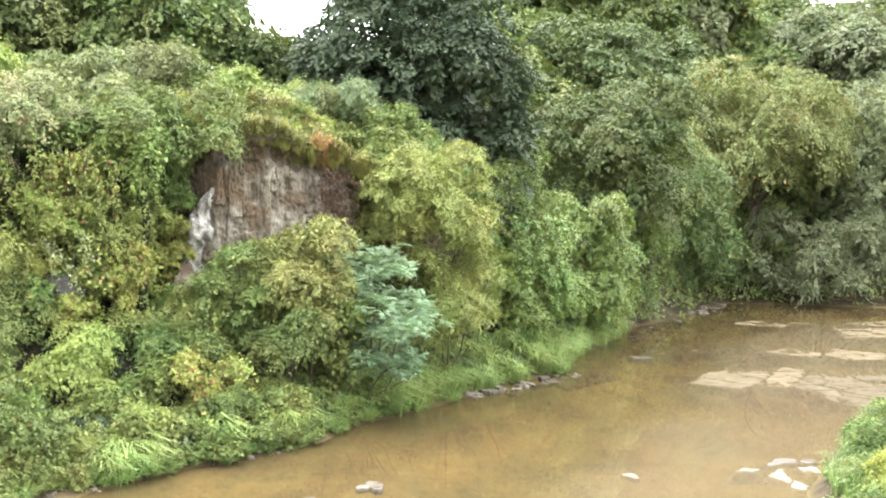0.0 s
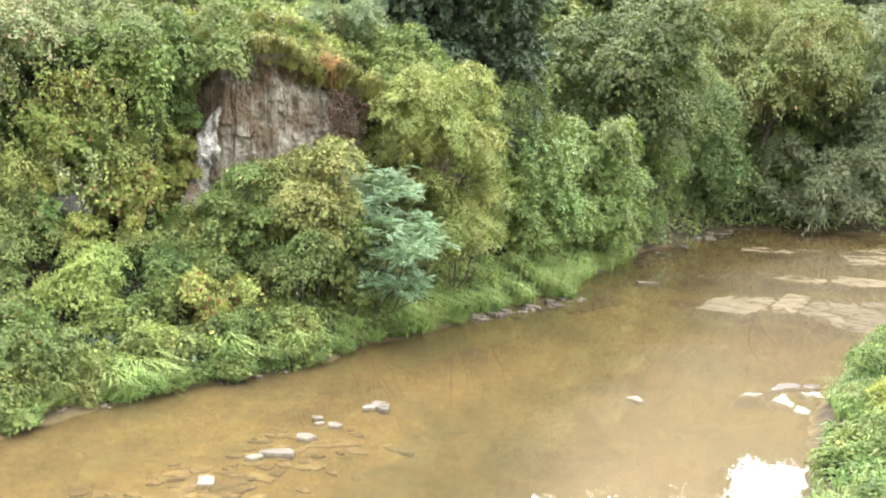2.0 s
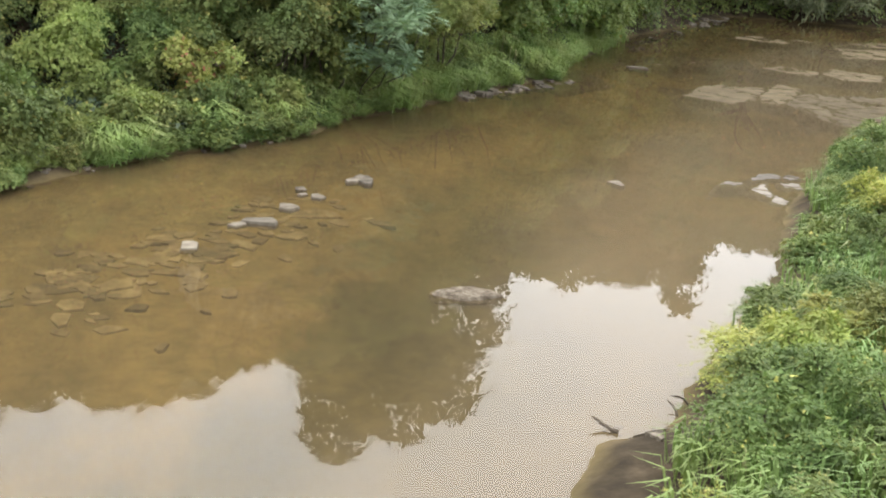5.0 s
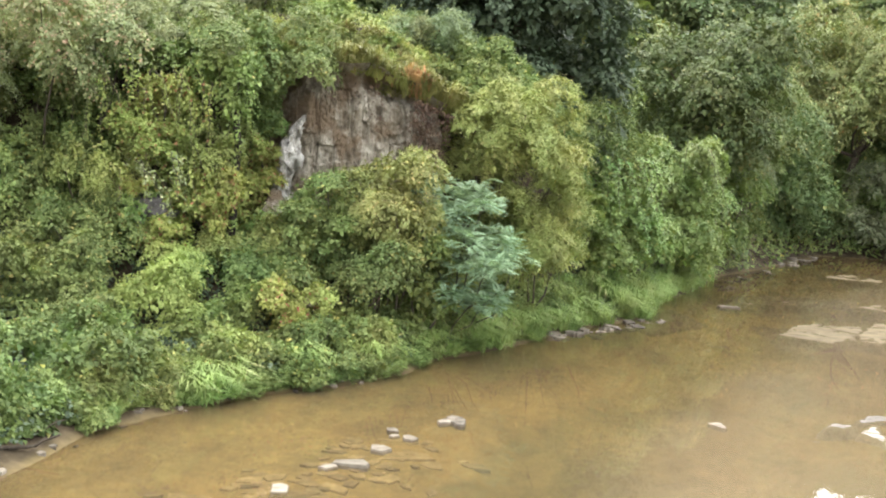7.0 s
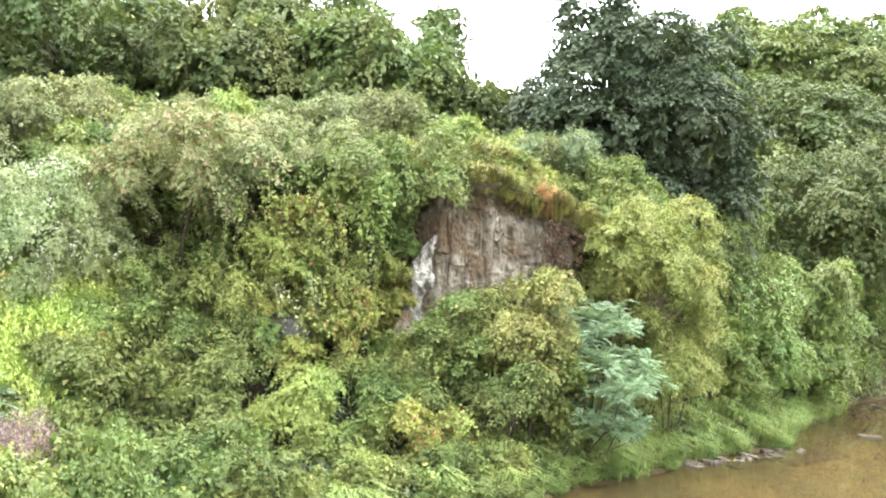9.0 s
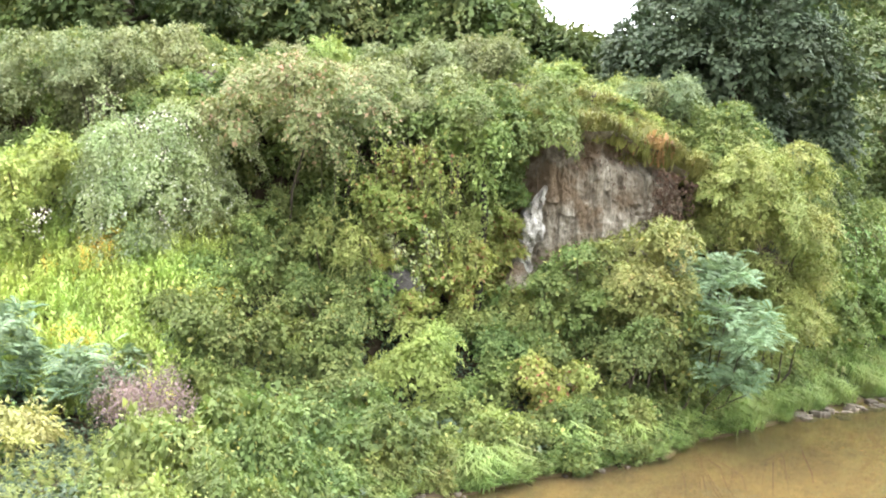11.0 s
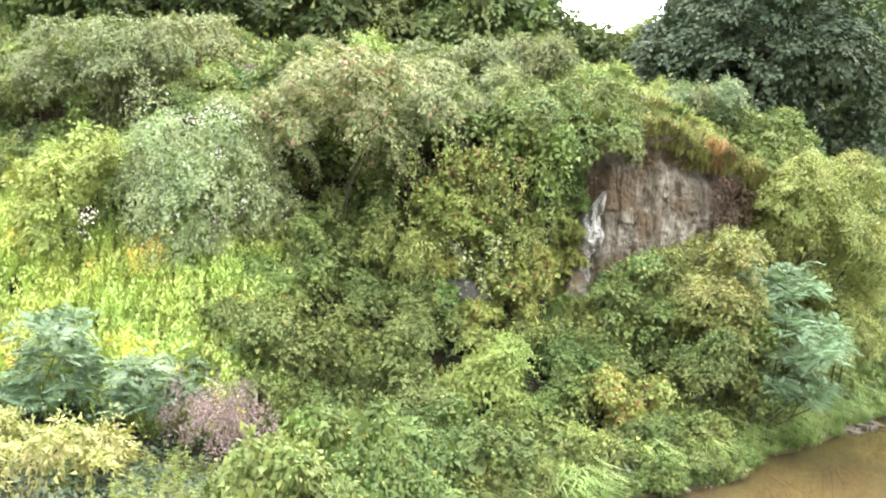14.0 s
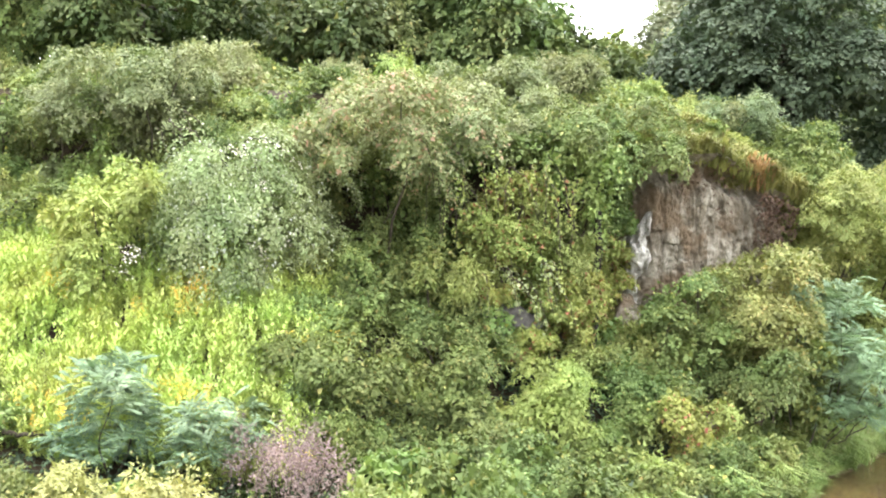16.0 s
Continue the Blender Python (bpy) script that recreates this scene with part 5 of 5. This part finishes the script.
DRY = [(-3.5, 23.35, 0.72, 0.5, 0.13), (-3.95, 23.0, 0.4, 0.22, 0.08), (-4.62, 21.35, 0.55, 0.3, 0.08), (-3.08, 24.6, 0.36, 0.34, 0.13), (-2.55, 25.7, 0.32, 0.3, 0.11),
       (-1.85, 27.5, 0.42, 0.3, 0.12), (-1.48, 27.35, 0.5, 0.3, 0.15), (-3.0, 26.3, 0.26, 0.2, 0.07), (-1.65, 27.9, 0.4, 0.24, 0.09), (-2.9, 25.8, 0.24, 0.2, 0.07), (5.1, 29.3, 0.5, 0.3, 0.05), (9.4, 52.9, 0.9, 0.5, 0.12)]
for i, (x, y, sx, sy, h) in enumerate(DRY):
    stone(x, y, gz(x, y) - 0.02, sx * 1.45, sy * 1.5, h * 0.42 + 0.02 - gz(x, y), M_GREYSTONE if i in (5, 6, 7, 8) else M_DRYSTONE, 700 + i, "flat pale stone standing out of the shallow water", "stones in the stream", i * 47 % 180, (i * 5 % 7) - 3, 5)
rng = np.random.default_rng(720)
for i in range(170):
    k = rng.uniform(0, 1)
    x, y = -6.6 + 4.2 * k + rng.normal(0, 0.8), 17.6 + 7.6 * k + rng.normal(0, 0.8)
    s = rng.uniform(0.16, 0.42) + rng.exponential(0.12)
    top = min(rng.uniform(0.02, 0.055), -gz(x, y) - rng.uniform(0.02, 0.05))
    stone(x, y, gz(x, y) - 0.06, s * 1.2, s * rng.uniform(0.6, 1.0), 0.06 + max(top, 0.0), M_SUNKEN, 730 + i, "brown flat stone lying under the shallow water", "sunken stones", rng.uniform(0, 180), 0, 6)
for i in range(70):
    k = rng.uniform(0, 1)
    if i < 45:
        x, y = 0.8 + 4.6 * k + 0.35 + rng.normal(0, 0.22), 41.2 + 6.0 * k - 0.15 + rng.normal(0, 0.22)
    else:
        x, y = 9.6 + 11 * k + 0.5 + rng.normal(0, 0.4), 61 + 24 * k - 0.4 + rng.normal(0, 0.4)
    s = rng.uniform(0.25, 0.7) * (1 if i < 45 else 1.6)
    stone(x, y, gz(x, y) - 0.03, s, s * rng.uniform(0.5, 0.9), rng.uniform(0.1, 0.22), M_GREYSTONE, 850 + i, "dark grey broken stone at the water's edge", "stones along the bank", rng.uniform(0, 180), rng.uniform(-8, 8))
for i in range(22):
    k = rng.uniform(0, 1)
    i0 = k * 4.999
    p, q = np.array(LEFT_BANK[4 + int(i0)]), np.array(LEFT_BANK[5 + int(i0)])
    x, y = p + (q - p) * (i0 - int(i0)) + rng.normal(0, 0.2, 2)
    s = rng.uniform(0.12, 0.34)
    stone(x, y, gz(x, y) - 0.04, s, s * rng.uniform(0.5, 0.9), rng.uniform(0.06, 0.12), M_GREYSTONE, 930 + i, "muddy brown stone at the foot of the bank", "stones along the bank", rng.uniform(0, 180))
# outlines in plan and how far the top stands above the water
PLATES = [
    ([(10.3, 45.5), (11.5, 48.2), (12.6, 49.3), (14.4, 49.3), (12.9, 45.5), (11.8, 44.4)], 0.012),
    ([(13.1, 45.2), (13.8, 44.6), (16.2, 49.8), (15.7, 50.8), (14.9, 49.6)], 0.008),
    ([(14.2, 45.2), (15.9, 48.5), (17.8, 48.9), (20.6, 49.2), (20.0, 44.6), (16.7, 41.7), (15.1, 41.0), (14.6, 43.0)], 0.006),
    ([(16.4, 56.2), (17.7, 57.9), (19.0, 56.3), (18.2, 54.6)], 0.006),
    ([(19.2, 56.0), (20.3, 57.9), (22.4, 56.8), (21.6, 54.5), (19.7, 54.1)], 0.008),
    ([(24.1, 68.4), (28.2, 69.6), (26.5, 64.7), (23.0, 63.7)], 0.006),
    ([(5.1, 48.2), (6.6, 50.7), (7.4, 47.1), (5.0, 43.9), (4.4, 45.4)], -0.015),
    ([(10.6, 57.8), (12.0, 58.2), (16.3, 59.6), (13.5, 55.6), (9.5, 53.7)], -0.012),
    ([(8.9, 30.7), (9.9, 31.9), (10.6, 31.7), (10.3, 31.4), (9.8, 31.5)], 0.005),
    ([(9.5, 30.8), (8.9, 29.8), (9.3, 28.5), (9.45, 28.7), (9.15, 29.7)], 0.005),
    ([(8.1, 30.2), (8.4, 30.6), (8.8, 30.5), (8.5, 30.2)], 0.006),
    ([(9.9, 30.8), (10.3, 30.9), (10.4, 30.2), (10.0, 30.3)], 0.004),
    ([(18.0, 70.0), (20.0, 72.5), (23.5, 71.5), (20.6, 68.6)], 0.0),
    ([(26.0, 72.0), (30.0, 74.5), (33.0, 72.5), (28.0, 70.2)], 0.002),
]


def plate(outline, rise, seed):
    """A worn plate of bedrock whose broken edge only just clears the water."""
    o = np.array(outline)
    c = o.mean(0)
    span = o.max(0) - o.min(0)
    step = max(0.05, float(span.max()) / 60)
    xs, ys = np.arange(o[:, 0].min() - 0.5, o[:, 0].max() + 0.5, step), np.arange(o[:, 1].min() - 0.5, o[:, 1].max() + 0.5, step)
    X, Y = np.meshgrid(xs, ys)
    ring = [tuple(p) for p in o] + [tuple(o[0])]
    d = np.abs(side_distance(X, Y, ring))
    inside = np.zeros(X.shape, bool)
    for (ax, ay), (bx, by) in zip(ring[:-1], ring[1:]):
        if ay != by:
            inside ^= ((ay > Y) != (by > Y)) & (X < (bx - ax) * (Y - ay) / (by - ay) + ax)
    sd = np.where(inside, d, -d)
    Z = np.empty(X.shape)
    for j in range(len(ys)):
        for i in range(len(xs)):
            px, py = float(X[j, i]), float(Y[j, i])
            n1 = noise.noise((px * 1.1 + seed, py * 1.3, 0.5)) + 0.6 * noise.noise((px * 2.9, py * 3.1 + seed, 4.1)) + 0.35 * noise.noise((px * 7, py * 7, seed * 1.0))
            crack = noise.voronoi((px * 0.55 + seed + 0.15 * n1, py * 0.7, 1.0))[0]
            q = float(sd[j, i]) + 0.16 * n1
            z = min(0.0, q * 0.14, 0.12 + q * 1.4) + 0.016 * n1 - (0.05 if crack[1] - crack[0] < 0.035 else 0.0)
            Z[j, i] = max(rise + z, -0.35)
    nx, ny = len(xs), len(ys)
    i, j = np.meshgrid(np.arange(nx - 1), np.arange(ny - 1))
    a = (j * nx + i).ravel()
    me = mesh_from("bedrock", np.stack([X.ravel() - c[0], Y.ravel() - c[1], Z.ravel()], 1), np.stack([a, a + 1, a + nx + 1, a + nx], 1), 4, M_PALEPLATE if 8 < seed < 13 else M_PLATE, True)
    ob = tagged(new("stone", me), "broad flat bedrock plate barely above the water", "stone", "bedrock plates")
    ob.location = (c[0], c[1], 0)


for i, (outline, rise) in enumerate(PLATES):
    plate(outline, rise, i + 1.0)



# ---------------------------------------------------------------- driftwood and bare sticks
def stick(x, y, z, length, turn, tilt, r, seed, label):
    rg = np.random.default_rng(seed)
    a = np.array([0, 0, 0.0])
    b = np.array([length * math.cos(radians(tilt)), 0, length * math.sin(radians(tilt))])
    root = new("driftwood")
    root.matrix_basis = pose(x, y, z, 0, 0, turn)
    tagged(root, label, "branch", "fallen branches")
    p = bent(rg, a, b, 9, 0.06)
    part("branch", tube(p, r, r * 0.4, M_BARK, 7), root)
    part("twig", tube(bent(rg, p[5], p[5] + np.array([0.3, 0.25, 0.12]) * length * 0.5, 5), r * 0.4, r * 0.15, M_BARK, 5), root)


stick(-10.6, 21.3, 0.25, 1.6, 40, 6, 0.05, 1001, "weathered branch lying on the muddy bank")
stick(-10.2, 22.6, 0.25, 1.2, 75, 4, 0.04, 1002, "weathered branch lying on the muddy bank")
stick(2.9, 14.3, 0.03, 0.42, 150, 16, 0.035, 1003, "wet dark stick at the gravel spit")
stick(3.1, 14.15, 0.03, 0.5, 20, 8, 0.028, 1004, "wet dark stick at the gravel spit")
stick(3.85, 14.9, 0.05, 0.3, 120, 30, 0.02, 1007, "dark twigs at the edge of the near bank")
stick(4.1, 15.3, 0.05, 0.3, 165, 20, 0.02, 1008, "dark twigs at the edge of the near bank")
stick(5.3, 17.9, 0.05, 0.35, 200, 25, 0.07, 1009, "black rotten stump at the edge of the near bank")
for i in range(34):
    x, y = rng.uniform(2.7, 4.4), rng.uniform(13.6, 14.7)
    s = rng.uniform(0.05, 0.16)
    stone(x, y, gz(x, y) - 0.02, s, s * rng.uniform(0.6, 0.9), rng.uniform(0.035, 0.07), M_GREYSTONE if i % 3 else M_DRYSTONE, 1020 + i, "small pale stone on the muddy spit", "stones on the spit", rng.uniform(0, 180), rng.uniform(-6, 6))
stick(-22.3, 26.5, gz(-22.3, 26.5) + 0.9, 1.0, 20, -6, 0.07, 1005, "bare grey branch lying on open soil")
stick(-15.4, 34.0, 6.4, 1.6, 60, 55, 0.03, 1006, "bare stems in the shady hollow")


# ---------------------------------------------------------------- rock showing through the growth, and a dark trunk put in for a shaded gap
def outcrop(x, y, z, sx, sy, sz, seed, mat=None, label="grey rock showing through the bushes"):
    """An angular rock: a ball cut by many planes, then roughened."""
    rg = np.random.default_rng(int(seed * 10))
    cuts = [(unit(rg.normal(0, 1, 3)), rg.uniform(0.55, 0.9)) for _ in range(16)]
    bm = bmesh.new()
    bmesh.ops.create_icosphere(bm, subdivisions=4, radius=1.0)
    for v in bm.verts:
        c = np.array(v.co)
        for n, d in cuts:
            over = float(c @ n) - d
            if over > 0:
                c = c - n * over
        g = 1 + 0.10 * noise.noise((c[0] * 3 + seed, c[1] * 3, c[2] * 3)) + 0.05 * noise.noise((c[0] * 11, c[1] * 11, c[2] * 9 + seed))
        v.co = Vector((c[0] * sx * g, c[1] * sy * g, c[2] * sz * g))
    me = bpy.data.meshes.new("rock_outcrop")
    bm.to_mesh(me)
    bm.free()
    me.materials.append(mat or M_ROCK)
    ob = tagged(new("rock_outcrop", me), label, "rock")
    ob.location = (x, y, z)


outcrop(-11.6, 33.75, 4.2, 1.2, 0.6, 0.75, 3.0, M_SHADEROCK, "grey rock showing through the vines, darkened for shade")
outcrop(-8.3, 36.0, 4.2, 0.6, 0.5, 0.8, 8.0)
outcrop(-6.3, 32.3, 2.0, 0.28, 0.25, 0.22, 5.0)
outcrop(0.82, 19.6, -0.06, 0.78, 0.34, 0.21, 12.0, M_BOULDER, "large low pale rock standing in the stream")


def trailing_vine(ends, sag, kind, seed, label, per=26):
    """Long leafy runners hanging in arcs."""
    rg = np.random.default_rng(seed)
    mat, L, W = KINDS[kind][:3]
    root = new("vine")
    root.location = ends[0][0]
    tagged(root, label, "vine", "hanging vine runners")
    o = np.array(ends[0][0], float)
    P, D = [], []
    for a, b in ends:
        a, b = np.array(a, float) - o, np.array(b, float) - o
        k = np.linspace(0, 1, 12)[:, None]
        p = a + (b - a) * k + np.array([0, 0, 1.0]) * sag * 4 * k * (1 - k) * np.linalg.norm(b - a) + rg.normal(0, 0.03, (12, 3))
        part("stem", tube(p, 0.018, 0.006, M_BARK, 4), root)
        m = int(per * np.linalg.norm(b - a))
        q = rg.uniform(0, 11, m)
        c = np.stack([np.interp(q, np.arange(12), p[:, i]) for i in range(3)], 1)
        P.append(c + rg.normal(0, 0.075, c.shape))
        D.append(unit(rg.normal(0, 0.7, c.shape) + np.array([0.1, -0.35, -0.5])))
    P, D = np.concatenate(P), np.concatenate(D)
    ll = L * rg.uniform(0.7, 1.3, len(P))
    part("foliage", leaves_mesh(P, D, np.array([0.1, -0.6, 0.8]) + rg.normal(0, 0.3, P.shape), ll, ll * W / L, mat, simple=True), root)


rg = np.random.default_rng(1200)
for i, (x, y, z, n, dx, dz, kind) in enumerate([(-14.2, 33.4, 8.9, 5, 1.1, -1.5, "pale"), (-13.2, 33.5, 8.7, 5, 0.5, -2.2, "lime"), (-12.6, 33.7, 8.0, 6, 0.4, -2.0, "turning"), (-11.2, 34.0, 8.4, 6, 0.3, -2.4, "lime"), (-10.2, 34.3, 8.2, 6, 0.2, -2.6, "turning"),
                                                (-19.8, 32.3, 8.6, 6, 1.0, -1.4, "silver"), (-18.4, 32.2, 9.2, 6, 0.8, -1.8, "silver"), (-20.8, 32.6, 9.4, 6, 0.9, -1.2, "silver"), (-12.0, 33.2, 5.6, 8, 0.5, -1.3, "turning"), (-11.2, 33.1, 5.4, 6, 0.4, -1.2, "pale"), (-10.6, 33.6, 5.9, 5, 0.3, -1.5, "turning"),
                                                (-18.3, 31.75, 8.5, 5, 0.7, -0.3, "blossom"), (-17.7, 31.8, 8.1, 4, 0.5, -0.3, "blossom"), (-19.5, 31.6, 6.8, 3, 0.5, -0.3, "blossom"), (-18.4, 31.4, 6.5, 3, 0.6, -0.4, "blossom"), (-21.3, 30.4, 5.6, 4, 0.7, -0.3, "blossom"),
                                                (4.6, 47.6, 6.6, 7, 0.8, -3.0, "vine"), (8.0, 55.2, 7.0, 7, 0.9, -4.0, "vine"), (3.2, 46.8, 6.4, 6, 0.6, -3.0, "vine")]):
    ends = []
    for j in range(n):
        a = np.array([x, y, z]) + rg.normal(0, 0.35, 3)
        ends.append((a, a + np.array([dx * rg.uniform(0.3, 1.6) + rg.normal(0, 0.25), -0.35 + rg.normal(0, 0.15), dz * rg.uniform(0.5, 1.15)])))
    trailing_vine(ends, 0.16, kind, 1210 + i, {"silver": "silvery vine runners arching over the bushes", "blossom": "white blossom on vine runners over the bushes", "turning": "hanging vine runners with yellowing leaves", "vine": "broad-leaved vine hanging to the water's edge"}.get(kind, "light green vine runners over the hollow"))


def gap_trunk(x, y, z0, z1, r, seed):
    """An added standing trunk with creepers up it, coloured dark for a shaded gap in the vines."""
    rg = np.random.default_rng(seed)
    root = new("dead_tree")
    root.location = (x, y, z0)
    tagged(root, "dark trunk with green creepers, added for a shaded gap", "tree")
    p = bent(rg, (0, 0, -0.3), (0.15, 0.0, z1 - z0), 10, 0.02)
    part("trunk", tube(p, r, r * 0.7, M_GAPBARK, 9), root)
    q = rg.uniform(0, 9, 260)
    c = np.stack([np.interp(q, np.arange(10), p[:, i]) for i in range(3)], 1)
    a = rg.uniform(0, 2 * math.pi, 260)
    w = np.stack([np.cos(a), np.sin(a), 0 * a], 1)
    far = np.where(np.sin(q * 2.1) > -0.2, 1.0, 0.0)[:, None]
    c = c + w * r * (1.0 + 0.4 * rg.uniform(0, 1, (260, 1))) * np.where(far > 0, 1.15, 0.6)
    ll = rg.uniform(0.09, 0.16, 260)
    part("creeper", leaves_mesh(c, w * 0.5 + rg.normal(0, 0.4, w.shape) + np.array([0, 0, -0.5]), w + np.array([0, 0, 0.6]), ll, ll * 0.8, M_VINE, simple=True), root, "broad green creeper leaves")


gap_trunk(-9.35, 34.6, 3.0, 7.4, 0.15, 1301)
